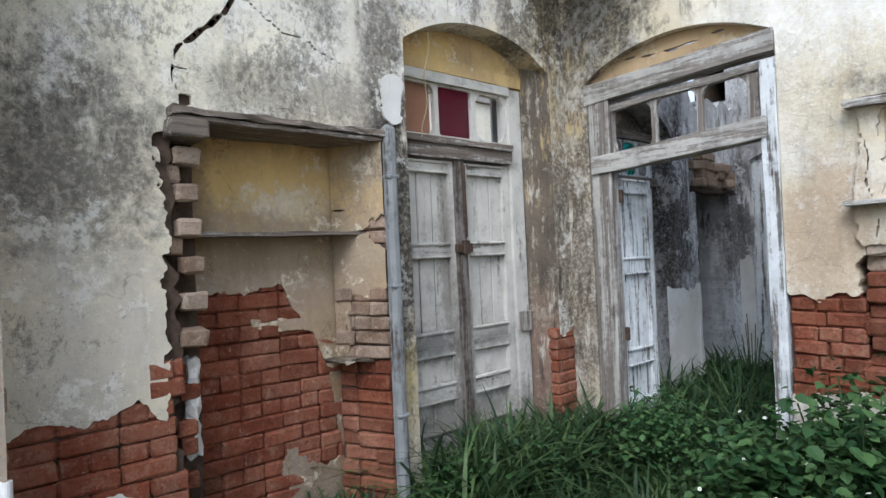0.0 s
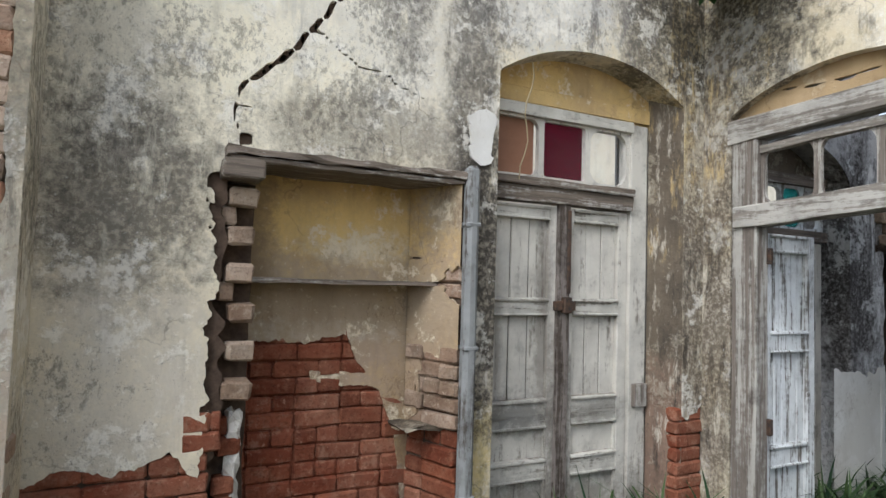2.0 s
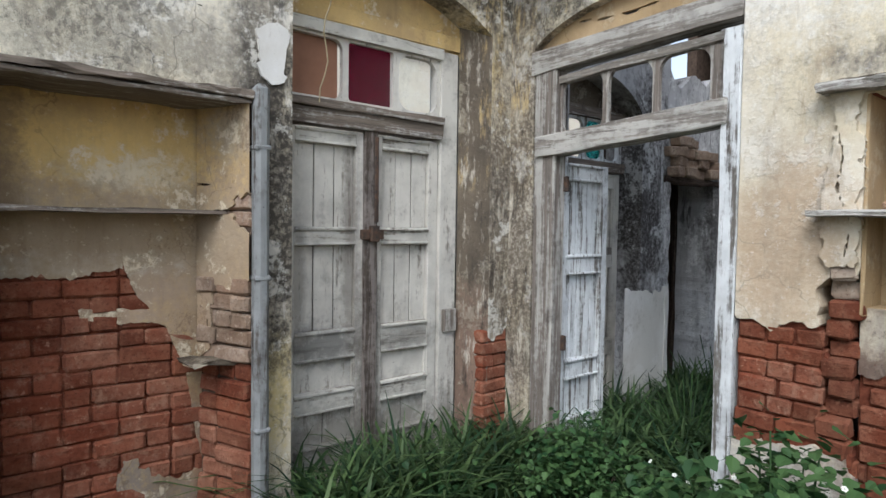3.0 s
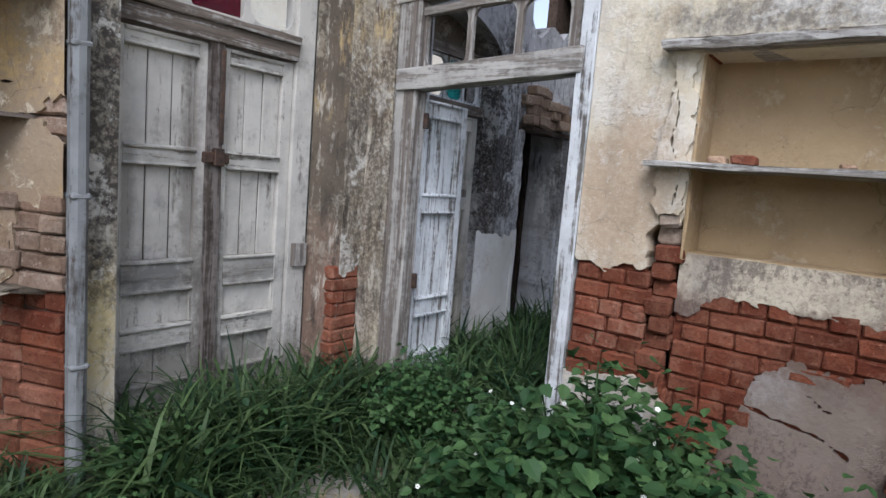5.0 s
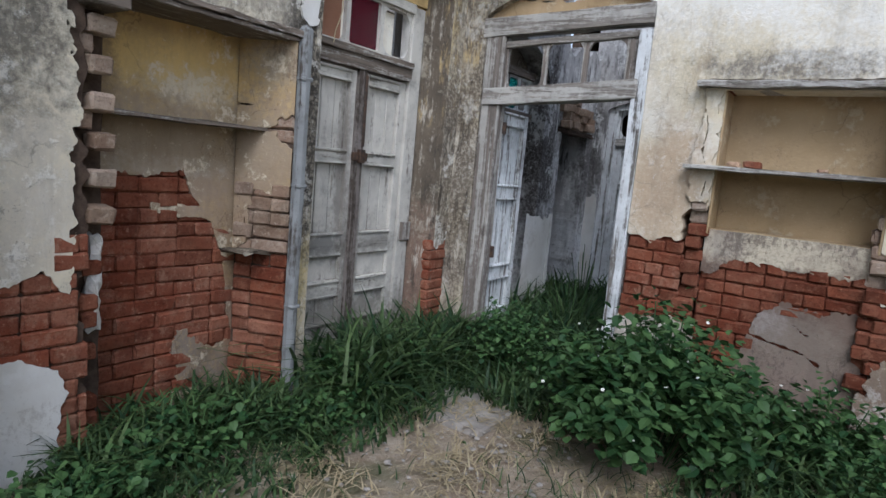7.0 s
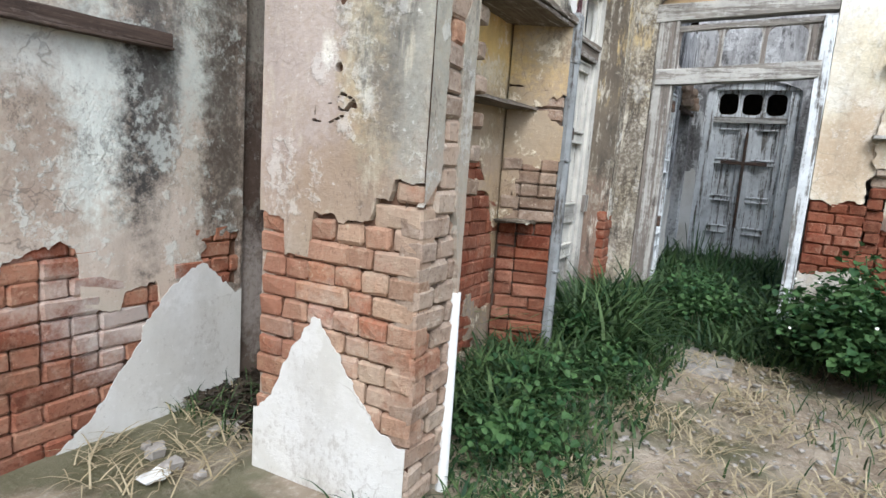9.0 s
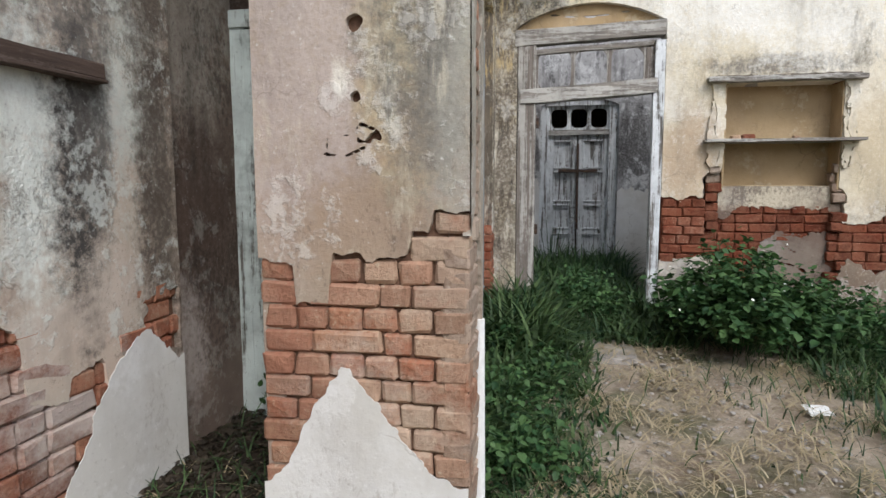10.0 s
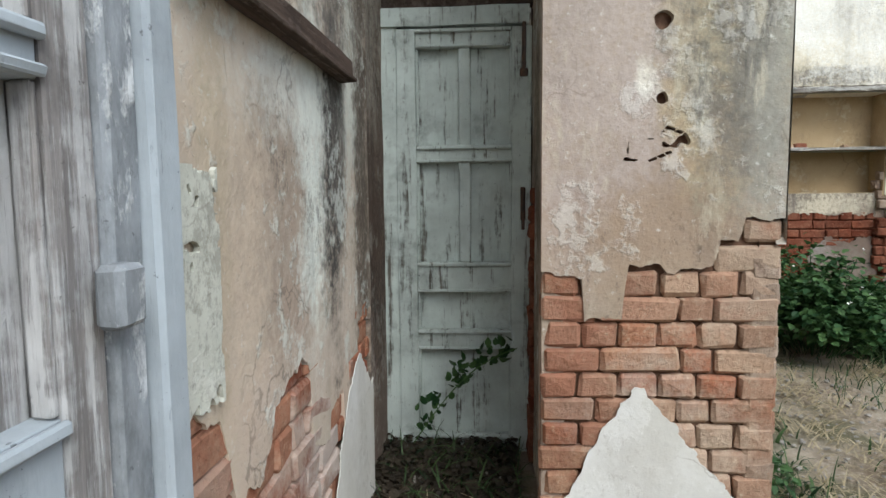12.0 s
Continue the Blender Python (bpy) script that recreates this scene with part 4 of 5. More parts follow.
slab("hinge_block", door_a, M_wv, 3.85, 3.96, 3.19, 3.225, 0.95, 1.1)
sash = sheet("sash", "y", 3.24, 2.7, 3.84, 2.37, 2.77, M_dv, None, lambda u, z: min(hole(u, z, 2.72, 3.085, 2.4, 2.745, 0.06), hole(u, z, 3.125, 3.45, 2.4, 2.745, 0.02), hole(u, z, 3.49, 3.8, 2.4, 2.745, 0.09)), 0.012, 0.02, 0.035, 0.001, door_a)
slab("pane", door_a, M_red, 3.12, 3.44, 3.262, 3.268, 2.385, 2.76, label="red textured glass pane", jit=0)
slab("pane", door_a, M_ply, 2.7, 3.07, 3.275, 3.285, 2.38, 2.77, label="brown board in place of glass", jit=0)
sheet("tympanum", "y", 3.245, 2.6, 4.05, 2.82, 3.2, M_ochre, None, None, 0.05, 0.02, 0.02, 0.005, door_a)
slab("arch_board", door_a, M_ochre, 2.66, 3.98, 3.215, 3.235, 2.835, 2.93, cuts=5, jit=0.003)


def splay(name, parent, mat, a, b, z0, z1):
    """A slanting door reveal from plan point a to plan point b."""
    verts, faces = [], []
    n, m = 8, 60
    for i in range(n + 1):
        for j in range(m + 1):
            s, z = i / n, z0 + (z1 - z0) * j / m
            w = 0.012 * noise.noise(Vector((s * 2, z * 3, 5))) * math.sin(s * math.pi)
            verts.append((a[0] + (b[0] - a[0]) * s + w, a[1] + (b[1] - a[1]) * s, z))
    for i in range(n):
        for j in range(m):
            k = i * (m + 1) + j
            faces.append((k, k + m + 1, k + m + 2, k + 1))
    return mesh_of(name, verts, faces, mat, parent)


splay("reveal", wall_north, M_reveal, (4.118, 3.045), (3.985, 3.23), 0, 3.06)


def strand(name, parent, pts, radius, mat, label="", taper=0.0):
    """A thin tube of six sides along pts, narrowing by taper towards its end."""
    pts = [Vector(p) for p in pts]
    verts, faces = [], []
    for i, p in enumerate(pts):
        d = (pts[min(i + 1, len(pts) - 1)] - pts[max(i - 1, 0)]).normalized()
        side = d.cross(Vector((0.31, 0.94, 0.13))).normalized()
        up = d.cross(side)
        r = radius * (1 - taper * i / (len(pts) - 1))
        verts += [p + (side * math.cos(k * math.tau / 6) + up * math.sin(k * math.tau / 6)) * r - DATUM for k in range(6)]
    for i in range(len(pts) - 1):
        faces += [(6 * i + k, 6 * i + (k + 1) % 6, 6 * i + 6 + (k + 1) % 6, 6 * i + 6 + k) for k in range(6)]
    faces += [tuple(range(6)), tuple(range(len(verts) - 6, len(verts)))]
    return mesh_of(name, verts, faces, mat, parent, label)


wire = strand("wire", None, [(2.9 + 0.02 * math.sin(i * 1.3), 3.1 + 0.01 * i, 3.02 - 0.075 * i) for i in range(10)], 0.004, M_straw)
tagged(wire, "thin pale wire hanging before the door light", "wire")

datum(0, 0)

# ---- east wall: framed doorway, second niche ----
JOINTS = [(-1.3, 1.24), (-0.9, 1.24), (-0.75, 1.08), (-0.49, 1.12), (-0.2, 0.97), (-0.1, 0.98)]


def east_open(u, z):
    far_arch = arch(u, z, -1.62, -0.95, 0.6, 0.2)
    notch = min(hole(u, z, 0.94, 1.115, 0.72, 1.47, 0.03), hole(u, z, -0.07, 0.0, 0.45, 1.3, 0.02)) + ragged(u, z, 0.04, 0.03, 81)
    return min(arch(u, z, 1.5, 2.87, 2.85, 0.19), max(-0.02 - u, u - 0.97, z - 2.26), far_arch, notch)


def east_bare(u, z):
    if u > 2.0:
        return 1.0
    if u > 1.0:
        h = along([(1.0, 1.2), (1.12, 1.24), (1.24, 1.25), (1.32, 1.19), (1.42, 1.22), (1.6, 1.2)], u)
        foot = along([(1.0, 0.7), (1.25, 0.66), (1.5, 0.64)], u)
        return max(z - h + ragged(u, z, 0.03, 0.03, 21), foot - z + ragged(u, z, 0.05, 0.02, 25))
    h = along(JOINTS, u)
    foot = along([(-1.6, 0.4), (-0.9, 0.5), (-0.5, 0.62), (0.0, 0.6)], u)
    return max(z - h + ragged(u, z, 0.05, 0.03, 22), foot - z + ragged(u, z, 0.12, 0.03, 24))


wall_east = setting(sheet("wall_east", "x", 4.30, -6.0, 3.09, 0, TOP, M_east, east_bare, east_open, 0.02, 0.032, 0.3, 0.006), "cream plastered brick wall with bare brick courses below")
sheet("core", "x", 4.328, -6.0, 3.08, 0, TOP, M_redcore, None, lambda u, z: east_open(u, z) - 0.012, 0.06, 0.02, 0.27, 0.003, wall_east)
sheet("back_face", "x", 4.65, -6.0, 2.95, 0, TOP, M_room, None, lambda u, z: min(arch(u, z, 1.5, 2.87, 2.85, 0.19), arch(u, z, -1.62, -0.95, 0.6, 0.2)), 0.08, 0.02, 0.02, 0.0, wall_east)
# Added dark box behind the arch, so that the opening looks unlit.
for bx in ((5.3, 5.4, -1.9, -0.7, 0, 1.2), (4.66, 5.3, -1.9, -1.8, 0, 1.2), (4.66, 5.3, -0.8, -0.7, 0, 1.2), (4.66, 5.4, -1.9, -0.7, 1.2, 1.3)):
    slab("cellar", wall_east, M_shadecore, *bx)
slab("coping", wall_east, M_stone, 4.31, 4.65, -6.0, 3.0, TOP, TOP + 0.1)


def back2_bare(u, z):
    h = along([(-0.05, 1.15), (0.1, 1.1), (0.5, 1.14), (0.8, 1.14), (0.92, 1.02), (1.0, 1.05)], u)
    low = along([(-0.05, 0.85), (0.2, 0.86), (0.45, 0.88), (0.6, 0.75), (0.66, 0.5), (0.8, 0.2)], u)
    lines = min(near_line(((0.62, 0.66), (0.45, 0.62), (0.3, 0.6), (0.2, 0.54)), u, z), near_line(((0.4, 0.8), (0.3, 0.72), (0.2, 0.74), (0.06, 0.68)), u, z)) - 0.004
    return min(max(z - h + ragged(u, z, 0.03, 0.025, 31), low - z + ragged(u, z, 0.08, 0.03, 33)), lines + ragged(u, z, 0.02, 0.012, 35))


infill = setting(sheet("wall_infill", "x", 4.37, -0.03, 0.98, 0, 1.33, M_infill, back2_bare, None, 0.016, 0.03, 0.1, 0.006), "patched lower wall under the niche, brick and plaster")
sheet("core", "x", 4.397, -0.03, 0.98, 0, 1.33, M_redcore, None, None, 0.2, 0.02, 0.1, 0.0, infill)
niche2 = setting(sheet("wall_niche_back", "x", 4.55, -0.03, 0.98, 1.2, 2.3, M_niche2, None, None, 0.05, 0.02, 0.1, 0.008), "brown stained back of the wall niche")
slab("sill", niche2, M_niche2, 4.375, 4.55, -0.02, 0.97, 1.3, 1.335, jit=0.004, cuts=5)
for nm, lo, hi in (("side", 0.955, 0.972), ("side", -0.022, -0.005)):
    slab(nm, niche2, M_niche2, 4.31, 4.55, lo, hi, 1.3, 2.26, jit=0.003, cuts=4)
for lo, hi in ((0.962, 1.12), (-0.14, -0.012)):
    sheet("pilaster", "x", 4.27, lo, hi, 1.45, 2.27, M_east, lambda u, z: min(z - 1.52 + ragged(u, z, 0.12, 0.05, lo), 0.5 * (hi - lo) - abs(u - (lo + hi) / 2) - 0.012 + ragged(u, z, 0.04, 0.03, lo + 3), near_line(((hi - 0.03, 2.2), (lo + 0.08, 2.0), (lo + 0.1, 1.85), (lo + 0.04, 1.7), (lo + 0.07, 1.5)), u, z) - 0.005 + ragged(u, z, 0.0, 0.008, 5)), None, 0.012, 0.1, 0.1, 0.012, wall_east)
    for i, z in enumerate((1.49, 1.405, 1.315, 1.225, 1.135, 1.05, 0.96, 0.87, 0.78, 0.69, 0.6, 0.5)):
        kinds = (M_tanbrick if z > 1.36 else M_ochrebrick) if lo > 0.5 else (M_tanbrick if z > 1.1 else M_ochrebrick)
        one_brick(wall_east, kinds, "h", (4.352 + (0.045 if i % 3 == 1 else 0) + random.uniform(-0.012, 0.02), (lo + hi) / 2 + (0.0 if lo > 0.5 else 0.045) + random.uniform(-0.02, 0.02), z), 90 + random.uniform(-6, 6), random.uniform(-3, 3), long=1.15 if i % 3 else 0.9)
lint2 = thing("niche_lintel", (4.28, 0.5, 2.26), "grey weathered wooden lintel over the wall niche", "lintel")
slab("board", lint2, M_wy, 4.2, 4.55, -0.16, 1.14, 2.265, 2.31, bevel=0.006, jit=0.007, cuts=15)
slab("crust", lint2, M_reveal, 4.25, 4.33, -0.13, 1.1, 2.306, 2.325, bevel=0.006, jit=0.006, cuts=22, label="crumbling plaster on the lintel")
shelf2 = thing("niche_shelf", (4.3, 0.5, 1.73), "thin worn wooden shelf jutting from the niche", "shelf")
slab("board", shelf2, M_wy, 4.17, 4.55, -0.17, 1.15, 1.73, 1.755, bevel=0.003, jit=0.004, cuts=9)
for i, (y, s) in enumerate(((0.82, 0.05), (0.7, 0.06), (0.32, 0.035))):
    r = tagged(part("brick_piece", block(4.3, 4.3 + s * 1.6, y, y + s * 1.7, 1.756, 1.756 + s * 0.8, 0.01, 0.006), M_palebrick if i != 1 else M_brick, None), "broken brick piece lying on the niche shelf", "brick", "bits on the shelf")

slab("ledge", wall_east, M_stone, 4.2, 4.31, -1.7, -0.84, 1.12, 1.21, jit=0.012, cuts=5)
door_b = thing("doorway", (4.36, 2.2, 0.1), "empty grey timber doorway with fretted light, one white leaf folded open", "doorway")
slab("post", door_b, M_wv, 4.305, 4.42, 2.69, 2.865, 0.1, 2.68, bevel=0.006, jit=0.003, cuts=6)
slab("post", door_b, M_ww, 4.295, 4.42, 1.505, 1.6, 0.1, 2.68, bevel=0.006, jit=0.004, cuts=8, label="post with peeling white paint")
slab("transom", door_b, M_wy, 4.28, 4.42, 1.57, 2.84, 2.16, 2.295, bevel=0.006, jit=0.004, cuts=6, sag=0.06)
slab("head", door_b, M_wy, 4.29, 4.42, 1.505, 2.89, 2.695, 2.84, bevel=0.006, jit=0.004, cuts=6, sag=0.035)
slab("strip", door_b, M_wy, 4.33, 4.4, 1.58, 2.7, 2.615, 2.66, jit=0.004, cuts=5, sag=0.04)
slab("stop", door_b, M_wv, 4.34, 4.4, 1.59, 1.67, 2.28, 2.62, cuts=3)
LIGHTS = ((2.36, 2.67), (2.025, 2.32), (1.69, 1.985))
sheet("fretwork", "x", 4.35, 1.62, 2.7, 2.22, 2.64, M_wv, None, lambda u, z: min(hole(u, z, a, b, 2.26, 2.625, 0.085) for a, b in LIGHTS), 0.012, 0.02, 0.03, 0.001, door_b)
sheet("infill", "x", 4.37, 1.4, 3.0, 2.82, 3.1, M_niche2, lambda u, z: abs(z - 2.96 - 0.03 * math.sin(u * 5)) - 0.006 + 0.01 * noise.noise(Vector((u * 9, z * 9, 0))), None, 0.02, 0.02, 0.02, 0.014, wall_east)
slab("hinge", door_b, M_iron, 4.4, 4.43, 2.66, 2.7, 1.9, 2.0)
slab("hinge", door_b, M_iron, 4.4, 4.43, 2.66, 2.7, 0.85, 0.95)
RN = [(0.2, 0.36), (0.62, 0.76), (1.34, 1.48), (1.98, 2.1)]
leaf(door_b, "leaf", "y", 2.78, 4.43, 4.96, 0.2, 2.1, RN, M_ww, M_ww, (1, 5, 6), label="peeling white plank-panelled leaf folded open")

# ---- room behind the doorway ----
def inner_open(u, z):
    gap = hole(u, z, 6.05, 6.8, -0.3, 2.1) + 0.02 * noise.noise(Vector((u * 9, z * 9, 0)))
    ruin = 3.0 + 0.25 * noise.noise(Vector((u * 3, 0, 0))) + 0.05 * noise.noise(Vector((u * 15, 0, 0))) - z if u > 6.0 else 1.0
    return min(arch(u, z, 4.5, 5.62, 2.55, 0.28), gap, ruin)


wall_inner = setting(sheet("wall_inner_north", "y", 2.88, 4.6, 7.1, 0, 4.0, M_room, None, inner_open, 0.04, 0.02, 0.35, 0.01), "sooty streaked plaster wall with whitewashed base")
sheet("back_face", "y", 3.25, 4.6, 7.1, 0, 4.0, M_shadecore, None, inner_open, 0.08, 0.02, 0.02, 0.0, wall_inner)
sheet("limewash", "y", 2.872, 5.4, 6.05, 0, 1.3, M_lime, lambda u, z: 1.12 - z + ragged(u, z, 0.12, 0.05, 91), None, 0.03, 0.006, 0.1, 0.004, wall_inner)
slab("corner_edge", wall_inner, M_lime, 5.99, 6.05, 2.865, 2.9, 0.1, 1.15, jit=0.006, cuts=5, label="whitewashed corner")
slab("lintel", wall_inner, M_dark, 5.95, 6.9, 2.85, 3.0, 2.06, 2.11, jit=0.012, cuts=7, label="rotten timber over the passage")
for i in range(14):
    one_brick(wall_inner, M_oldbrick, "s", (6.05 + 0.2 * (i % 4) + 0.09 * (i // 4 % 2) + random.uniform(-0.03, 0.03), 2.87 + random.uniform(-0.05, 0.03), 2.155 + 0.082 * (i // 4) + random.uniform(-0.01, 0.01)), random.uniform(-14, 14), random.uniform(-6, 6), long=random.uniform(0.6, 1.0))
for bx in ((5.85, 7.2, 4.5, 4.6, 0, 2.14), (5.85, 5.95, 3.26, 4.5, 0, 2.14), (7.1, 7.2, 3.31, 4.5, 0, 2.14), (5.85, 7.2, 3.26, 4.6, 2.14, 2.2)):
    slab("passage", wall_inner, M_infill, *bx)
door_n = thing("double_door", (5.2, 3.05, 0.1), "grey panelled door with coloured glass light", "door")
leaf(door_n, "leaf", "y", 3.12, 4.86, 5.22, 0.15, 2.1, RN, M_dv, M_dv, (1, 1, 1))
leaf(door_n, "leaf", "y", 3.12, 5.24, 5.59, 0.15, 2.1, RN, M_dv, M_dv, (1, 1, 1))
slab("transom", door_n, M_wx, 4.85, 5.6, 3.03, 3.13, 2.11, 2.19, jit=0.003)
slab("head", door_n, M_wx, 4.85, 5.6, 3.03, 3.13, 2.52, 2.6, jit=0.003)
slab("bar", door_n, M_wv, 5.1, 5.45, 3.03, 3.06, 1.45, 1.51, label="loose wooden bar")
sheet("sash", "y", 3.07, 4.85, 5.6, 2.18, 2.53, M_ww, None, lambda u, z: min(hole(u, z, a, a + 0.19, 2.21, 2.5, 0.05) for a in (4.9, 5.13, 5.36)), 0.012, 0.02, 0.03, 0.0, door_n)
slab("pane", door_n, M_teal, 5.12, 5.33, 3.085, 3.09, 2.2, 2.51, label="teal glass pane", jit=0)
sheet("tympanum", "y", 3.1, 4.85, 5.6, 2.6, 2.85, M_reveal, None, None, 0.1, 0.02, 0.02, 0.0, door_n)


def far_open(u, z):
    return arch(u, z, 1.68, 2.74, 2.42, 0.12)


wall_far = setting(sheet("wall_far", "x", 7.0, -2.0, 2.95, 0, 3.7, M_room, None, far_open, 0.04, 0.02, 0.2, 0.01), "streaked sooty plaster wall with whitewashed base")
# Unseen dark box added behind the far door's openings.
slab("back", wall_far, M_shadecore, 8.6, 8.7, -2.0, 3.3, 0, 3.7)
slab("roof", wall_far, M_shadecore, 7.02, 8.7, -2.0, 3.3, 3.6, 3.7)
slab("end", wall_far, M_shadecore, 7.02, 8.6, 3.2, 3.3, 0, 3.6)
slab("end", wall_far, M_shadecore, 7.02, 8.6, -2.0, -1.9, 0, 3.6)
sheet("limewash", "x", 6.99, 1.2, 2.9, 0, 1.6, M_lime, lambda u, z: min(1.3 - z + ragged(u, z, 0.2, 0.06, 92), far_open(u, z)), None, 0.03, 0.006, 0.1, 0.004, wall_far)
door_d = thing("double_door", (7.1, 2.2, 0.1), "closed white-grey panelled double door with three black round lights", "door")
RD = [(0.15, 0.3), (0.62, 0.72), (1.03, 1.11), (1.5, 1.58), (1.93, 2.02)]
leaf(door_d, "leaf", "x", 7.15, 2.23, 2.63, 0.15, 2.02, RD, M_ww, M_ww, (1, 2, 3, 1))
leaf(door_d, "leaf", "x", 7.15, 1.8, 2.21, 0.15, 2.02, RD, M_ww, M_ww, (1, 1, 1, 1))
slab("post", door_d, M_ww, 7.05, 7.17, 2.63, 2.74, 0.1, 2.46, cuts=4, jit=0.003)
slab("post", door_d, M_ww, 7.05, 7.17, 1.68, 1.8, 0.1, 2.46, cuts=4, jit=0.003)
slab("head", door_d, M_ww, 7.04, 7.17, 1.68, 2.74, 2.42, 2.55, cuts=4, jit=0.003)
slab("transom", door_d, M_wy, 7.06, 7.17, 1.8, 2.63, 2.02, 2.09, cuts=3, jit=0.003)
slab("bar", door_d, M_iron, 7.06, 7.08, 1.95, 2.48, 1.5, 1.545, label="dark iron latch bar")
slab("bolt", door_d, M_iron, 7.06, 7.085, 2.2, 2.235, 0.7, 1.9)
sheet("sash", "x", 7.1, 1.78, 2.65, 2.08, 2.44, M_ww, None, lambda u, z: min(hole(u, z, a, a + 0.22, 2.12, 2.38, 0.07) for a in (1.83, 2.1, 2.37)), 0.012, 0.02, 0.03, 0.0, door_d)

# ---- pier and small door recess ----
datum(0.1, 0.035, -0.025)
def pier_bare(u, z):
    h = along([(2.68, 1.31), (2.815, 1.31), (2.82, 1.22), (2.89, 1.22), (2.9, 1.13), (3.06, 1.12), (3.065, 1.15), (3.18, 1.15), (3.19, 0.98), (3.32, 0.97), (3.325, 1.12), (3.46, 1.12)], u)
    fray = hole(u, z, 3.0, 3.2, 1.5, 1.57, 0.02) + ragged(u, z, 0.06, 0.04, 43)
    pits = min(math.hypot(u - 3.08, z - 1.93) - 0.028, math.hypot(u - 3.08, z - 1.69) - 0.02)
    lines = min(near_line(((3.19, 1.5), (3.185, 1.555), (3.1, 1.565), (3.06, 1.6), (3.01, 1.58), (2.99, 1.545)), u, z), near_line(((3.2, 1.5), (3.12, 1.49), (3.05, 1.52)), u, z)) - 0.006
    return min(z - h + ragged(u, z, 0.018, 0.016, 41), fray + 0.025, lines + ragged(u, z, 0.006, 0.005, 9), pits + ragged(u, z, 0.01, 0.012, 2))


def pier_lime(u, z):
    h = along([(2.6, 0.33), (2.75, 0.35), (2.86, 0.41), (3.0, 0.59), (3.06, 0.66), (3.11, 0.71), (3.15, 0.735), (3.18, 0.70), (3.25, 0.6), (3.3, 0.5), (3.36, 0.36), (3.46, 0.27)], u)
    return h - z + ragged(u, z, 0.03, 0.024, 44)


pier = setting(sheet("wall_pier", "x", 0.13, 2.685, 3.46, 0, TOP, M_pier, pier_bare, None, 0.011, 0.04, 0.1, 0.003), "broad brick pier with pinkish plaster fallen away below")
sheet("core", "x", 0.159, 2.69, 3.46, 0, TOP, M_rawcore, None, None, 0.2, 0.02, 0.1, 0.0, pier)
sheet("limewash", "x", 0.122, 2.685, 3.46, 0, 0.85, M_lime, pier_lime, None, 0.011, 0.004, 0.1, 0.004, pier)


def south_bare(u, z):
    left = along([(0, 0.0), (1.1, 0.0), (1.2, 0.1), (1.32, 0.235), (2.0, 0.235), (3.2, 0.225)], z)
    right = along([(0, 0.45), (0.9, 0.42), (1.2, 0.36), (1.9, 0.34), (2.0, 0.385), (3.2, 0.385)], z)
    return max(left - u, u - right) + ragged(u, z, 0.012, 0.01, 46)


sheet("south_face", "y", 2.68, 0.13, 0.44, 0, TOP, M_pier, south_bare, None, 0.015, 0.03, 0.1, 0.004, pier)
sheet("south_core", "y", 2.76, 0.14, 0.44, 0, TOP, M_shadecore, None, None, 0.2, 0.02, 0.1, 0.0, pier)
slab("east_face", pier, M_north, 0.42, 0.44, 2.70, 3.05, 0, TOP, cuts=12, jit=0.004)
slab("corner", pier, M_pier, 0.15, 0.26, 3.38, 3.457, 0, TOP, cuts=14, jit=0.003)
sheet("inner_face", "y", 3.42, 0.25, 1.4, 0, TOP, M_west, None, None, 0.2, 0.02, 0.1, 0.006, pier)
white = thing("white_pipe", (0.45, 2.66, 0), "short white plastic pipe against the pier, chipped", "pipe")
bm = bmesh.new()
bmesh.ops.create_cone(bm, segments=14, radius1=0.026, radius2=0.026, depth=0.86, cap_ends=True)
for v in bm.verts:
    if v.co.z > 0:
        v.co.x, v.co.y = v.co.x * 0.75, v.co.y * 0.75
bmesh.ops.translate(bm, verts=bm.verts, vec=(0.437, 2.69, 0.44))
part("pipe", bm, M_paper, white)

# Unseen slab added over the recess to keep sky light out.
slab("recess_roof", pier, M_dark, 1.0, 1.5, 3.44, 4.3, 2.62, 2.72, cuts=4)
slab("return", pier, M_west, 1.33, 1.5, 3.4, 4.4, 2.42, TOP, cuts=4)
door_s = thing("narrow_door", (1.3, 3.8, 0), "closed narrow green-grey panelled door in a deep recess", "door")
RS = [(0.0, 0.1), (0.56, 0.67), (0.7, 0.72), (0.87, 1.03), (1.55, 1.64), (2.13, 2.23)]
leaf(door_s, "leaf", "x", 1.34, 3.425, 4.12, 0.0, 2.23, [RS[0], RS[1], RS[3], RS[4], RS[5]], M_sv, M_sv, (1, 1, 2, 2), t=0.06, s=0.1)
slab("mid_stile", door_s, M_sv, 1.284, 1.33, 3.737, 3.797, 1.03, 2.13, cuts=3)
slab("head", door_s, M_sv, 1.27, 1.36, 3.44, 4.3, 2.24, 2.335, cuts=4, jit=0.003)
slab("hasp_plate", door_s, M_iron, 1.272, 1.284, 3.455, 3.48, 1.25, 1.42)
slab("lintel_plank", door_s, M_dark, 1.29, 1.36, 3.42, 4.32, 2.34, 2.42, cuts=5, jit=0.006)
slab("post", door_s, M_dark, 1.3, 1.38, 3.405, 3.424, 0, 2.32, cuts=5, jit=0.003)
slab("post", door_s, M_sv, 1.285, 1.38, 4.122, 4.2, 0, 2.32, cuts=5, jit=0.003)
slab("bolt", door_s, M_iron, 1.268, 1.284, 3.455, 3.475, 1.98, 2.25, label="iron bolt")
slab("bolt", door_s, M_iron, 1.266, 1.284, 3.445, 3.485, 1.98, 2.02)
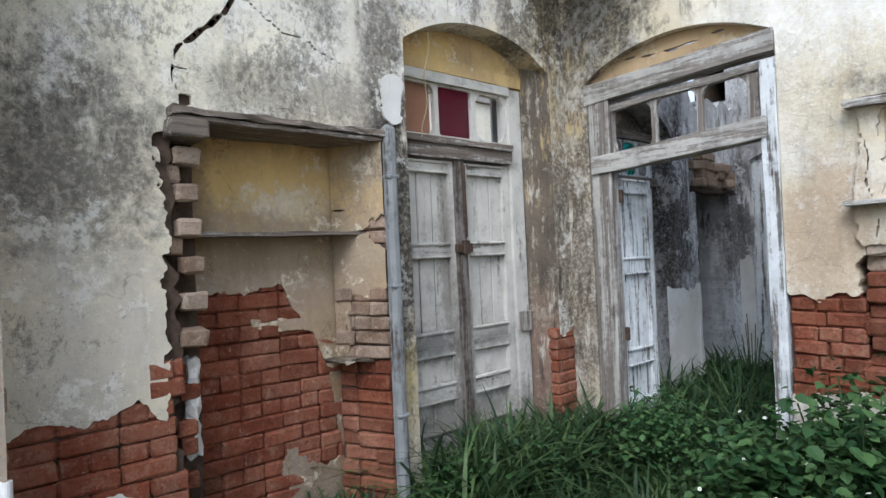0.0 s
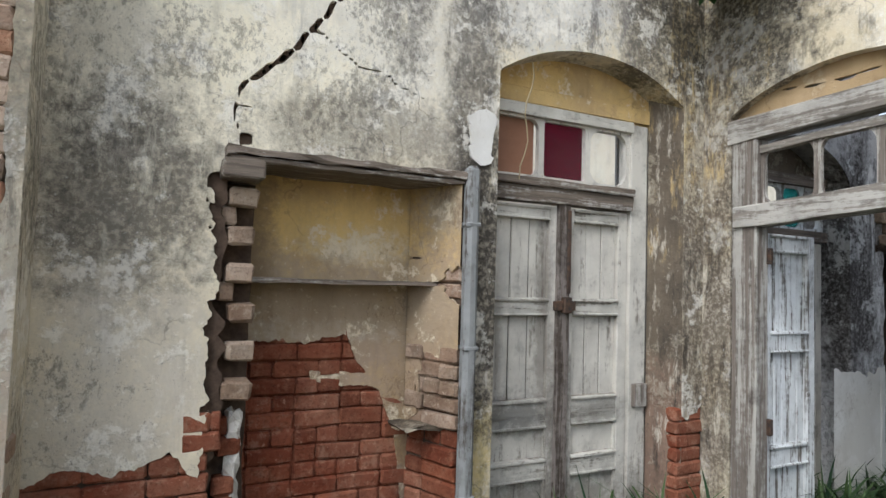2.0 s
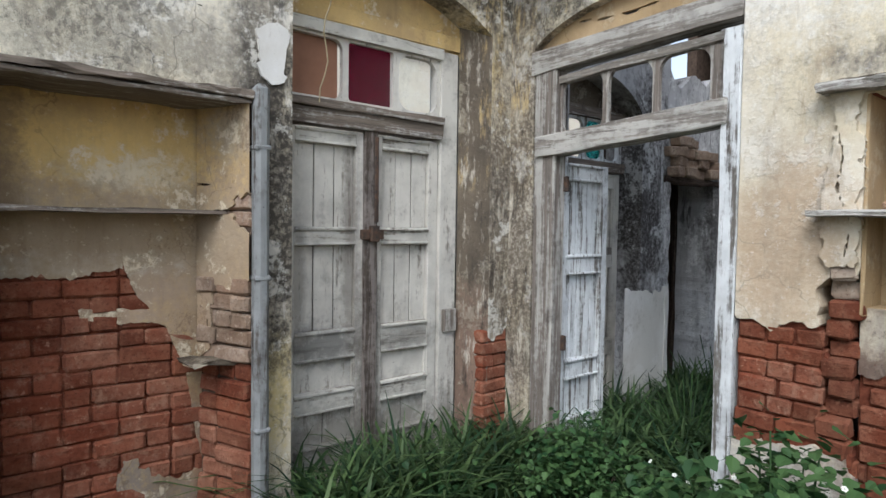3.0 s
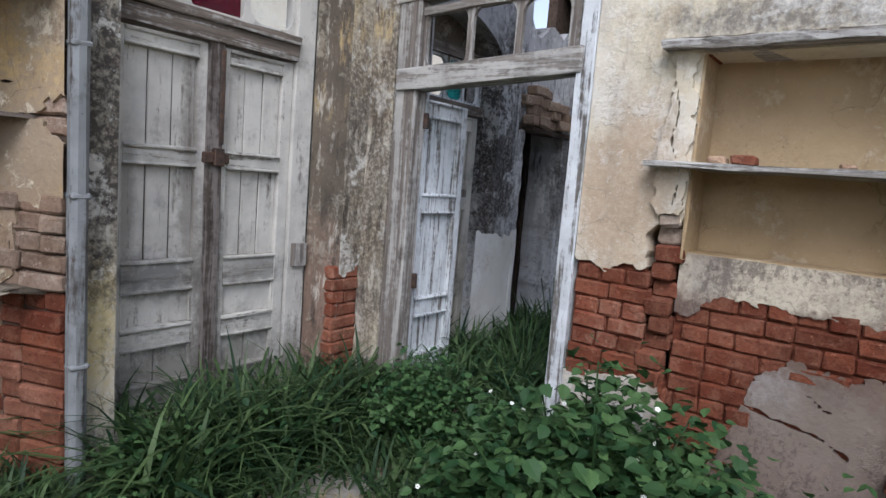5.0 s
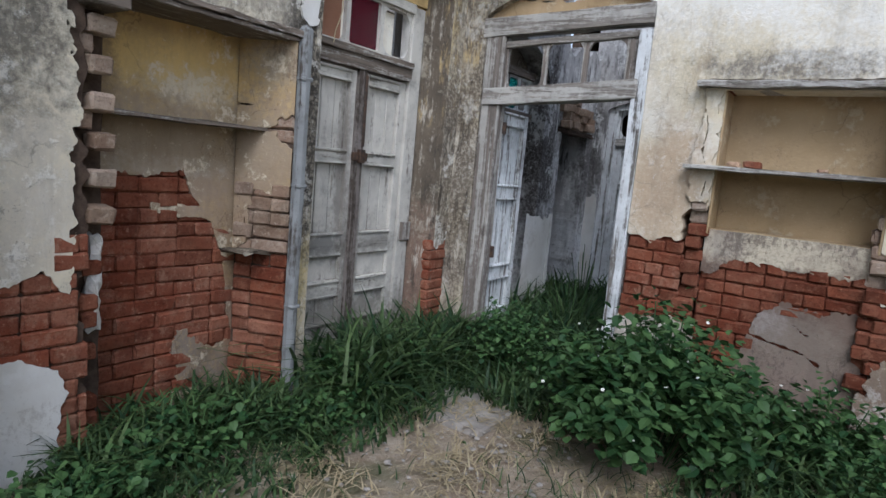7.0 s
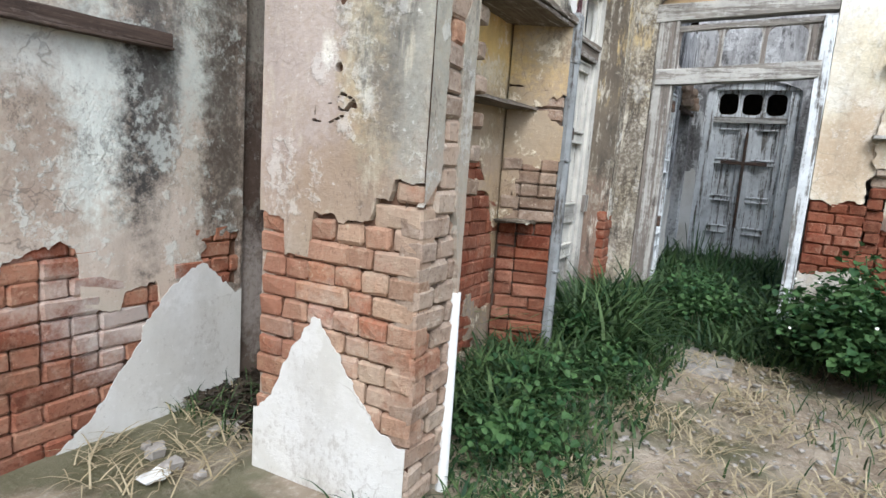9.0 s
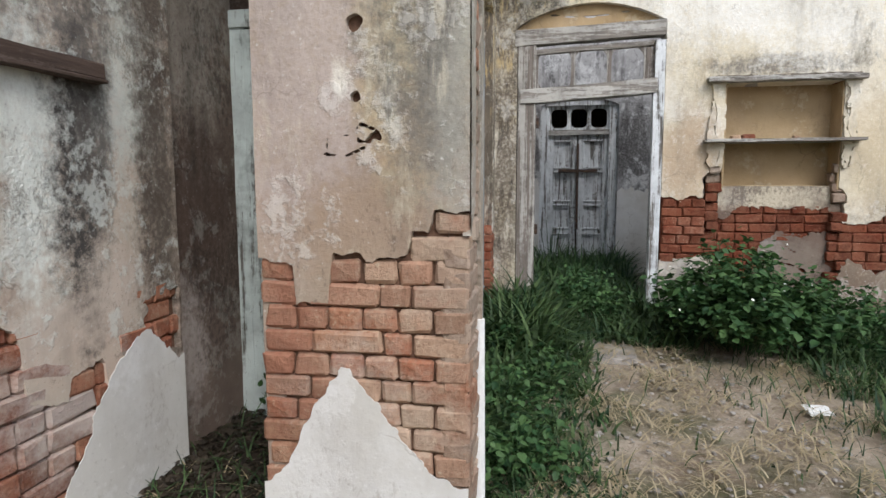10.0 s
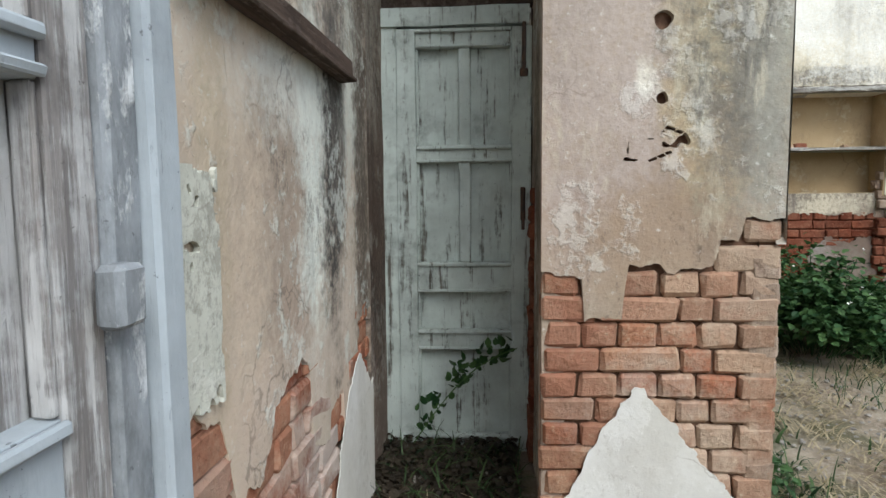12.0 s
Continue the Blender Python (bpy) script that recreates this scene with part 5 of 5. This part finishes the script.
slab("hasp", door_s, M_iron, 1.262, 1.274, 3.46, 3.475, 1.2, 1.42)

# ---- west wall with its own door ----
def west_bare(u, z):
    h = along([(-1.0, 1.05), (-0.8, 0.98), (-0.72, 0.72), (-0.56, 0.76), (-0.5, 0.86), (-0.3, 0.93), (-0.22, 0.9), (-0.2, 0.66), (-0.03, 0.62), (0.0, 0.7), (0.16, 0.7), (0.2, 0.3), (0.3, -0.2)], u)
    spot_b = hole(u, z, 0.42, 0.66, 0.62, 0.9, 0.04) + ragged(u, z, 0.08, 0.03, 52)
    return min(z - h + ragged(u, z, 0.05, 0.03, 51), spot_b)


def west_lime(u, z):
    h = along([(-0.4, -0.1), (-0.2, 0.12), (0.0, 0.35), (0.15, 0.55), (0.25, 0.68), (0.42, 0.75), (0.66, 0.6)], u)
    return h - z + ragged(u, z, 0.08, 0.03, 53)


wall_west = setting(sheet("wall_west", "y", 4.15, -0.98, 0.67, 0, TOP, M_west, west_bare, None, 0.013, 0.036, 0.1, 0.003), "stained pinkish plaster wall with patches of bare brick")
sheet("core", "y", 4.182, -0.97, 0.67, 0, TOP, M_rawcore, None, None, 0.2, 0.02, 0.1, 0.0, wall_west)
sheet("limewash", "y", 4.144, -0.5, 0.67, 0, 1.0, M_lime, west_lime, None, 0.012, 0.003, 0.1, 0.003, wall_west)
slab("step", wall_west, M_west, 0.65, 0.67, 4.152, 4.2, 0, TOP, cuts=8, jit=0.003)
sheet("recess_face", "y", 4.195, 0.66, 1.4, 0, TOP, M_recess, None, None, 0.1, 0.02, 0.1, 0.006, wall_west)
sheet("flank", "y", 4.35, -6.0, -0.97, 0, TOP, M_west, None, lambda u, z: hole(u, z, -2.3, -1.02, -0.2, 2.5), 0.12, 0.02, 0.2, 0.0, wall_west)
slab("reveal", wall_west, M_shadecore, -0.975, -0.962, 4.17, 4.4, 0, TOP, cuts=6, jit=0.004)
sheet("chipped_coat", "y", 4.135, -1.0, -0.8, 1.0, 1.45, M_coat, lambda u, z: min(0.085 - abs(u + 0.88), 0.2 - abs(z - 1.22), abs(z - 1.3) - 0.004) + ragged(u, z, 0.05, 0.07, 61), None, 0.008, 0.012, 0.1, 0.004, wall_west)
board = thing("wall_board", (-0.3, 4.13, 1.8), "dark nailed wooden batten fixed across the wall", "batten")
slab("batten", board, M_dark, -0.95, 0.2, 4.1, 4.145, 1.79, 1.85, cuts=6, jit=0.003)
slab("edge", board, M_dark, -0.95, 0.2, 4.085, 4.145, 1.775, 1.79, cuts=6, jit=0.002)
door_w = thing("double_door", (-1.6, 4.3, 0), "blue-grey weathered panelled double door with broad frame", "door")
slab("post", door_w, M_bv, -1.06, -0.985, 4.105, 4.3, 0, 2.6, bevel=0.01, cuts=6, jit=0.003)
slab("post", door_w, M_peel, -1.135, -1.062, 4.128, 4.3, 0, 2.6, bevel=0.006, cuts=6, jit=0.003)
slab("latch_block", door_w, M_peel, -1.182, -1.118, 4.09, 4.13, 1.222, 1.308, bevel=0.008)
RW = [(0.05, 0.25), (1.0, 1.125), (1.533, 1.6), (2.28, 2.4)]
leaf(door_w, "leaf", "y", 4.205, -1.7, -1.138, 0.05, 2.4, RW, M_gv, M_bv, (1, 1, 1), t=0.06, s=0.085)
leaf(door_w, "leaf", "y", 4.205, -2.24, -1.71, 0.05, 2.4, RW, M_gv, M_bv, (1, 1, 1), t=0.06, s=0.085)
slab("post", door_w, M_bv, -2.35, -2.24, 4.09, 4.2, 0, 2.6, cuts=6, jit=0.003)
slab("head", door_w, M_bv, -2.35, -0.97, 4.09, 4.3, 2.42, 2.6, cuts=6, jit=0.003)

datum(0, 0)
# ---- plain walls that close the court, and what lies beyond ----
for nm, bx in (("wall_south", (-7.0, 4.3, -6.3, -6.0, 0, 2.6)), ("wall_court_west", (-7.3, -7.0, -6.3, 4.4, 0, 3.0))):
    setting(slab(nm, None, M_east, *bx), "plain old plastered courtyard wall")
house = thing("cream_house", (11.0, 11.0, 0), "cream plastered house beyond the ruin", "house")
slab("wall", house, M_cream, 6.0, 16.0, 9.0, 13.0, 0, 4.7)
slab("roof", house, M_stone, 5.9, 16.1, 8.9, 13.1, 4.7, 4.85)


# ---- plants ----
def blades(name, places, mat, label, width=(0.006, 0.012), flat=0.0):
    """Grass: each place is (x, y, z, height); a bent, tapered blade of four quads."""
    verts, faces = [], []
    for x, y, z, h in places:
        a = random.uniform(0, math.tau)
        dx, dy = math.cos(a), math.sin(a)
        w = random.uniform(*width) * (0.6 + h)
        lean, droop = random.uniform(0.05, 0.6) + flat, random.uniform(0.2, 1.3) + flat * 0.4
        n = len(verts)
        for i in range(5):
            s = i / 4
            r = h * (lean * s + droop * s * s * 0.8)
            up = h * (s - 0.5 * droop * s * s * s)
            ww = w * (1 - s ** 2.2) + 0.0006
            cx, cy = x + dx * r, y + dy * r
            verts += [(cx - dy * ww, cy + dx * ww, z + up), (cx + dy * ww, cy - dx * ww, z + up)]
        faces += [(n + 2 * i, n + 2 * i + 1, n + 2 * i + 3, n + 2 * i + 2) for i in range(4)]
    ob = mesh_of(name, verts, faces, mat)
    return tagged(ob, label, "grass", kind="stuff")


def path_d(x, y):
    """How far a place lies from the trodden way across the court."""
    return abs(y - along([(-4, 1.2), (0, 1.6), (1.5, 1.75), (2.5, 2.0), (3.4, 2.1), (5, 2.2)], x))


tall, short, dry = [], [], []
while len(tall) < 12500:
    x, y = random.uniform(0.5, 6.9), random.uniform(-1.8, 3.05)
    if y > 2.1:
        dense = 0.2 + 0.8 * min(1, (y - 2.15) / 0.35) if x < 4.3 else (0.9 if 1.6 < y < 2.68 else 0.6)
        h = 0.13 + 0.38 * min(1, max(0, (x - 1.7) / 1.2)) * min(1, max(0.2, (y - 2.0) / 0.5))
    elif x > 3.35 and y > 1.3:
        dense, h = 0.85, 0.42
    elif y < 0.65 and x > 1.4:
        dense, h = 0.35, 0.24
    else:
        dense, h = 0.004, 0.12
    if 2.5 < x < 4.3 and y > 2.45:
        h *= random.choice((0.55, 0.8, 1.0, 1.35))
    if x > 4.3:
        h = 0.55
        if y < 1.6:
            continue
    clump = 0.5 + noise.noise(Vector((x * 2.6, y * 2.6, 1)))
    if random.random() < dense * max(0.08, min(1, clump + 0.25)):
        tall.append((x, y, 0.0 if x < 4.2 else 0.1, h * random.uniform(0.35, 1.0) * (0.6 + 0.5 * clump)))
while len(short) < 10000:
    x, y = random.uniform(-1.5, 4.2), random.uniform(-2.0, 2.95)
    d = path_d(x, y)
    side = 1.0 if y > 2.1 else (0.7 if y < 0.75 else 0.35)
    if random.random() < side * min(1, max(0.07, (d - 0.3) * 2)) * max(0.05, 0.55 + noise.noise(Vector((x * 3, y * 3, 7)))):
        short.append((x, y, 0.0, random.uniform(0.05, 0.16)))
for _ in range(15000):
    x, y = random.uniform(-1.0, 3.6), random.uniform(0.4, 2.5)
    if random.random() < 0.25 + 0.9 * noise.noise(Vector((x * 2, y * 2, 9))):
        dry.append((x, y, 0.004, random.uniform(0.03, 0.09)))
for _ in range(330):
    short.append((random.uniform(0.3, 1.35), random.uniform(3.52, 4.2), 0.0, random.uniform(0.05, 0.2)))
for _ in range(220):
    dry.append((random.uniform(-0.3, 0.7), random.uniform(3.5, 4.1), 0.0, random.uniform(0.04, 0.12)))
for _ in range(520):
    x, y = random.uniform(2.55, 4.2), random.uniform(2.55, 3.1)
    tall.append((x, y, 0.0, random.uniform(0.4, 0.72)))
for _ in range(1100):
    x, y = random.uniform(1.1, 2.4), random.uniform(2.7, 3.22)
    tall.append((x, y, 0.0, random.uniform(0.12, 0.34)))
for _ in range(800):
    x, y = random.uniform(3.4, 4.24), random.uniform(-0.9, 0.55)
    tall.append((x, y, 0.0, random.uniform(0.18, 0.45)))
blades("grass", tall, M_grass, "tall dark green grass growing along the walls", (0.006, 0.016))
blades("low_grass", short, M_grass, "short green grass on the trodden earth", (0.003, 0.006))
blades("dry_straw", dry, M_straw, "dry straw litter on the earth", (0.003, 0.006), 0.9)


def leaf_mesh(name, mat):
    """A pointed, toothed, slightly folded leaf, one unit long."""
    rim = [(0, 0), (0.22, 0.1), (0.36, 0.24), (0.33, 0.42), (0.4, 0.5), (0.26, 0.66), (0.16, 0.8), (0, 1)]
    verts = [(0, y, -0.1 * y * y) for _, y in rim]
    for s in (1, -1):
        verts += [(s * x, y, 0.22 * x - 0.15 * y * y) for x, y in rim[1:-1]]
    m = len(rim)
    faces = []
    for s in range(2):
        o = m + s * (m - 2) - 1
        for i in range(1, m - 2):
            q = (i, i + 1, o + i + 1, o + i)
            faces.append(q if s else q[::-1])
        faces.append((0, 1, o + 1))
        faces.append((m - 2, m - 1, o + m - 2))
    me = bpy.data.meshes.new(name)
    me.from_pydata(verts, [], faces)
    me.materials.append(mat)
    return me


LEAF = leaf_mesh("leaf", M_leaf)


def bush(name, centre, radius, height, leaves, singles, label, flowers=0, size=(0.05, 0.1)):
    ob = thing(name, centre, label, "bush")
    tips = []
    count = 30 if radius < 0.6 else 64
    for i in range(count):
        a, r = i * 2.4 + random.uniform(-0.4, 0.4), math.sqrt((i + random.random()) / count) * radius
        h = height * (1 - 0.55 * (r / radius) ** 2) * random.uniform(0.65, 1.12)
        top = Vector((math.cos(a) * r, math.sin(a) * r * 0.85, h))
        foot = Vector((math.cos(a) * r * 0.25, math.sin(a) * r * 0.25, 0))
        pts = [Vector(centre) + foot.lerp(top, s) + Vector((0, 0, 0.06 * math.sin(s * 3))) for s in (0, 0.3, 0.6, 1)]
        tips.append(pts)
        strand("stem", ob, [tuple(p) for p in pts], 0.004, M_leaf)
    verts, faces = [], []
    base = [v.co.copy() for v in LEAF.vertices]
    polys = [tuple(p.vertices) for p in LEAF.polygons]
    for i in range(leaves):
        pts = random.choice(tips)
        s = random.uniform(0.25, 1.05)
        p = pts[1].lerp(pts[3], s) + Vector((random.gauss(0, 0.06), random.gauss(0, 0.06), random.gauss(0, 0.045)))
        if p.z < 0.03 or p.x > 4.26:
            continue
        m = pose(*p, random.uniform(-42, 8), random.uniform(-25, 25), random.uniform(0, 360)) @ Matrix.Scale(random.uniform(*size), 4)
        if i < singles and p.z > height * 0.35:
            lf = new("leaf", LEAF)
            lf.parent = ob
            lf.matrix_local = Matrix.Translation(-Vector(centre)) @ m
        else:
            n = len(verts)
            verts += [m @ v for v in base]
            faces += [tuple(n + k for k in f) for f in polys]
    tagged(mesh_of("foliage", verts, faces, M_leaf, ob), kind="stuff")
    for i in range(flowers):
        p = random.choice(tips)[3] + Vector((random.gauss(0, 0.1), random.gauss(0, 0.1), random.uniform(0.0, 0.05)))
        bm = bmesh.new()
        for j in range(5):
            q = bmesh.ops.create_circle(bm, cap_ends=True, segments=6, radius=0.0045)["verts"]
            bmesh.ops.translate(bm, verts=q, vec=(0.006 * math.cos(j * 1.257), 0.006 * math.sin(j * 1.257), 0))
        bm.transform(Matrix.Translation(p) @ pose(0, 0, 0, random.uniform(-40, 40), random.uniform(-60, 10), 0))
        part("flower", bm, M_petal, ob, "small white flower")
    return ob


bush("bush", (3.5, 0.95, 0), 0.84, 0.86, 5600, 290, "broad-leaved green bush with small white flowers", 22, (0.035, 0.085))
bush("weeds", (4.02, 1.18, 0), 0.3, 0.42, 420, 60, "low leafy weeds at the foot of the wall", 1, (0.03, 0.07))
bush("low_bush", (3.1, -0.35, 0), 0.6, 0.32, 700, 100, "low green weeds below the wall", 4, (0.035, 0.07))
bush("weeds", (4.02, 2.2, 0), 0.42, 0.62, 1500, 150, "feathery light green weeds in the doorway", 0, (0.025, 0.055))
for x, y, r, h in ((2.75, 2.75, 0.3, 0.34), (3.35, 2.65, 0.34, 0.36), (1.65, 2.75, 0.4, 0.3), (1.0, 2.6, 0.32, 0.22), (2.3, 2.55, 0.3, 0.2), (5.2, 2.2, 0.5, 0.6), (6.35, 2.55, 0.4, 0.75), (6.0, 1.9, 0.5, 0.5)):
    bush("weeds", (x, y, 0.0 if x < 4.2 else 0.1), r, h, 420, 40, "low leafy weeds growing among the grass", 0, (0.025, 0.06))
bush("weeds", (3.95, 0.05, 0), 0.5, 0.48, 1300, 150, "dark green weeds at the foot of the wall", 2, (0.03, 0.07))
bush("climber", (4.12, 2.62, 3.58), 0.5, 0.34, 360, 220, "leafy plant rooted high in the wall corner", 0, (0.08, 0.14))

# sprig before the narrow door
datum(0.1, 0.035, -0.025)
sprig = thing("sapling", (1.15, 4.05, 0.1), "thin leafy sapling leaning across the narrow door", "sapling")
curve_pts = [(1.18 - 0.06 * s, 4.06 - 0.52 * s, 0.1 + 0.5 * s + 0.1 * math.sin(s * 3)) for s in [i / 8 for i in range(9)]]
strand("stem", sprig, curve_pts, 0.003, M_leaf)
for i in range(84):
    s = random.uniform(0.1, 1.0) * 8
    a, b = curve_pts[int(min(s, 7.99))], curve_pts[int(min(s, 7.99)) + 1]
    p = Vector(a).lerp(Vector(b), s % 1) + Vector((random.uniform(-0.03, 0.0), random.uniform(-0.04, 0.04), random.uniform(-0.05, 0.05)))
    lf = new("leaf", LEAF)
    lf.parent = sprig
    lf.matrix_local = Matrix.Translation(DATUM - sprig.location) @ pose(*p, random.uniform(40, 100), random.uniform(-30, 30), random.uniform(30, 150)) @ Matrix.Scale(random.uniform(0.035, 0.062), 4)


datum(0, 0)


# ---- stones and litter ----
def pebbles():
    verts, faces = [], []
    for _ in range(1300):
        x, y = random.uniform(-0.5, 3.4), random.uniform(0.2, 2.6)
        if path_d(x, y) > 0.75 and random.random() < 0.75:
            continue
        r = random.choice((0.5, 0.7, 1)) * random.uniform(0.006, 0.022)
        bm = bmesh.new()
        bmesh.ops.create_icosphere(bm, subdivisions=1, radius=r)
        n = len(verts)
        verts += [(x + v.co.x * random.uniform(0.8, 1.4), y + v.co.y * random.uniform(0.8, 1.4), 0.004 + v.co.z * 0.6) for v in bm.verts]
        faces += [tuple(n + v.index for v in f.verts) for f in bm.faces]
        bm.free()
    return tagged(mesh_of("pebbles", verts, faces, M_stone), "small pale pebbles scattered on the earth", "pebbles", kind="stuff")


pebbles()
bm = block(2.95, 3.55, 1.82, 2.4, -0.03, 0.022, 0.01, 0.008, 4)
tagged(part("stone_slab", bm, M_stone, None), "worn grey stone slab sunk in the earth", "slab")
bm = block(2.0, 2.14, 0.84, 0.96, 0.012, 0.03, 0.004, 0.012, 3)
tagged(part("paper_litter", bm, M_paper, None), "crumpled white litter on the earth", "litter", "litter")
bm = block(-0.16, -0.05, 3.66, 3.74, 0.01, 0.022, 0.004, 0.008, 2)
tagged(part("paper_litter", bm, M_paper, None), "white scrap on the rubble in the recess", "litter", "litter")
for _ in range(26):
    x, y, s = random.uniform(-0.1, 1.2), random.uniform(3.52, 4.08), random.uniform(0.02, 0.06)
    tagged(part("rubble", block(x, x + s * 1.5, y, y + s, -0.01, s * 0.7, s * 0.2, s * 0.12), M_stone, None), "broken rubble piece in the recess", "rubble", "rubble in the recess")


def litter():
    """Dead-leaf scraps added to darken the floor of the recess, for its shade and dark soil."""
    verts, faces = [], []
    for _ in range(2600):
        x, y, r = random.uniform(0.4, 1.42), random.uniform(3.54, 4.24), random.uniform(0.015, 0.04)
        a, z = random.uniform(0, math.tau), random.uniform(0.015, 0.06)
        n = len(verts)
        verts += [(x + r * math.cos(a + i * 1.571) * (1 if i % 2 else 0.5), y + r * math.sin(a + i * 1.571) * (1 if i % 2 else 0.5), z + random.uniform(-0.012, 0.012)) for i in range(4)]
        faces.append((n, n + 1, n + 2, n + 3))
    return tagged(mesh_of("leaf_litter", verts, faces, M_floorshade), "dark leaf scraps added in place of shade on the recess floor", "leaf litter", kind="stuff")


litter()


# ---- tree beyond the wall ----
def tree(x, y):
    ob = thing("tree", (x, y, 0), "leafy green tree behind the ruin", "tree")
    strand("trunk", ob, [(x, y, 0), (x + 0.1, y, 1.5), (x - 0.1, y + 0.1, 3.2), (x, y, 4.6)], 0.2, M_dark, taper=0.6)
    verts, faces = [], []
    base = [v.co.copy() for v in LEAF.vertices]
    polys = [tuple(p.vertices) for p in LEAF.polygons]
    heads = []
    for i in range(44):
        c = Vector((x + random.gauss(0, 2.0), y + random.gauss(0, 0.9), random.uniform(4.2, 9.5)))
        heads.append(c)
        if i < 8:
            strand("limb", ob, [(x, y, 2.2 + 0.25 * i), tuple(Vector((x, y, 3 + 0.2 * i)).lerp(c, 0.5)), tuple(c)], 0.06, M_dark, taper=0.7)
    for _ in range(6500):
        p = random.choice(heads) + Vector((random.gauss(0, 0.5), random.gauss(0, 0.5), random.gauss(0, 0.4)))
        m = pose(*p, random.uniform(-60, 30), random.uniform(-40, 40), random.uniform(0, 360)) @ Matrix.Scale(random.uniform(0.1, 0.2), 4)
        n = len(verts)
        verts += [m @ v for v in base]
        faces += [tuple(n + k for k in f) for f in polys]
    tagged(mesh_of("crown", verts, faces, M_leaf, ob), kind="stuff")


datum(0, 0)
tree(13.0, 15.4)

# ---- bricks ----
datum(0.07, 0.11)
lay(wall_north, "y", 2.97, 0.44, 1.2, 0.0, 1.1, lambda u, z: north_bare(u, z) < 0.02 and north_open(u, z) > 0.0, M_brick, -0.004)
lay(wall_north, "y", 2.97, 4.0, 4.24, 0.0, 1.1, lambda u, z: north_bare(u, z) < 0.02, M_brick, -0.004)
lay(niche_back, "y", 3.26, 1.12, 2.36, 0.0, 1.5, lambda u, z: back_bare(u, z) < 0.02, M_ochrebrick, -0.004, other=M_brick)
have = set(wall_north.children)
lay(wall_north, "x", 2.345, 2.9, 3.26, 0.957, 1.45, lambda u, z: jamb_bare(u, z) < 0.01, M_tanbrick, 0.012, 0.018, M_oldbrick)
lay(wall_north, "x", 2.345, 2.9, 3.26, 1.64, 1.84, lambda u, z: jamb_bare(u, z) < -0.01, M_tanbrick, 0.0, 0.012)
lay(wall_north, "x", 2.345, 2.9, 3.26, 0.0, 0.95, lambda u, z: jamb_bare(u, z) < 0.01, M_ochrebrick, 0.004, 0.014, other=M_brick)
turned([ob for ob in wall_north.children if ob not in have], JAMB, 21)
for i in range(25):
    z = 0.08 + 0.0875 * i
    if z < 1.2:
        if i % 3:
            one_brick(wall_north, M_ochrebrick, "h", (1.225 + random.uniform(-0.02, 0.03), 3.10 + random.uniform(-0.02, 0.03), z), random.uniform(-9, 9), random.uniform(-4, 4), long=random.uniform(0.6, 0.95))
    elif i % 2:
        one_brick(wall_north, M_oldbrick if i % 4 == 1 else M_tanbrick, "h", (1.262 + random.uniform(-0.012, 0.012), 3.03 + random.uniform(-0.015, 0.015), z), random.uniform(-7, 7), random.uniform(-4, 4), long=random.uniform(0.95, 1.12))
    elif random.random() < 0.45:
        one_brick(wall_north, M_tanbrick, "h", (1.2, 3.075, z + random.uniform(-0.01, 0.01)), random.uniform(-10, 10), random.uniform(-6, 6), long=0.6)
datum(0, 0)
lay(wall_east, "x", 4.30, 1.1, 1.495, 0.432, 1.35, lambda u, z: east_bare(u, z) < 0.0, M_ochrebrick, -0.003, 0.006, M_brick, ((0.132, 0.128, 0.134), (0.2, 0.195)))
lay(wall_east, "x", 4.30, -1.6, -0.02, 0.3, 1.35, lambda u, z: east_bare(u, z) < 0.02 and east_open(u, z) > 0, M_ochrebrick, -0.004)
lay(infill, "x", 4.37, -0.02, 0.97, 0.2, 1.25, lambda u, z: back2_bare(u, z) < 0.02 and z > along([(0.0, 0.82), (0.45, 0.84), (0.58, 0.72), (0.64, 0.45), (0.75, 0.1)], u), M_ochrebrick, -0.004)
datum(0.1, 0.035, -0.025)
lay(pier, "x", 0.13, 2.69, 3.455, 0.176, 1.4, lambda u, z: pier_bare(u, z) < 0.0 and pier_lime(u, z) < 0.03, M_pierbrick, -0.006, 0.004, M_tallow, ((0.128,), (0.208, 0.112, 0.262, 0.19)))
for i in range(50):
    z = 0.1 + 0.087 * i
    kinds = M_tanbrick if random.random() > 0.2 else M_pierbrick
    if z < 1.22:
        if i % 2:
            one_brick(pier, kinds, "h", (0.197, 2.735, z), random.uniform(-2, 2))
            one_brick(pier, M_tanbrick, "s", (0.36, 2.74 + random.uniform(-0.006, 0.006), z), random.uniform(-2, 2), long=0.55)
        else:
            one_brick(pier, kinds, "s", (0.24, 2.735, z), random.uniform(-2, 2), long=0.85)
            one_brick(pier, M_tanbrick, "h", (0.425 - random.uniform(0, 0.02), 2.745, z), random.uniform(-2, 2), long=0.6)
    elif i % 2:
        one_brick(pier, M_tanbrick, "h", (0.302 + random.uniform(-0.006, 0.006), 2.733, z), random.uniform(-1.5, 1.5), long=1.5)
    else:
        gap = random.random() < 0.55
        one_brick(pier, kinds, "h", (0.332 if gap else 0.31, 2.738, z), random.uniform(-2, 2), long=random.uniform(0.95, 1.05) if gap else 1.35)
lay(wall_west, "y", 4.15, -0.96, 0.66, 0.0, 1.12, lambda u, z: west_bare(u, z) < 0.015 and west_lime(u, z) < 0.03, M_brick, -0.004, 0.006, other=M_warmbrick)
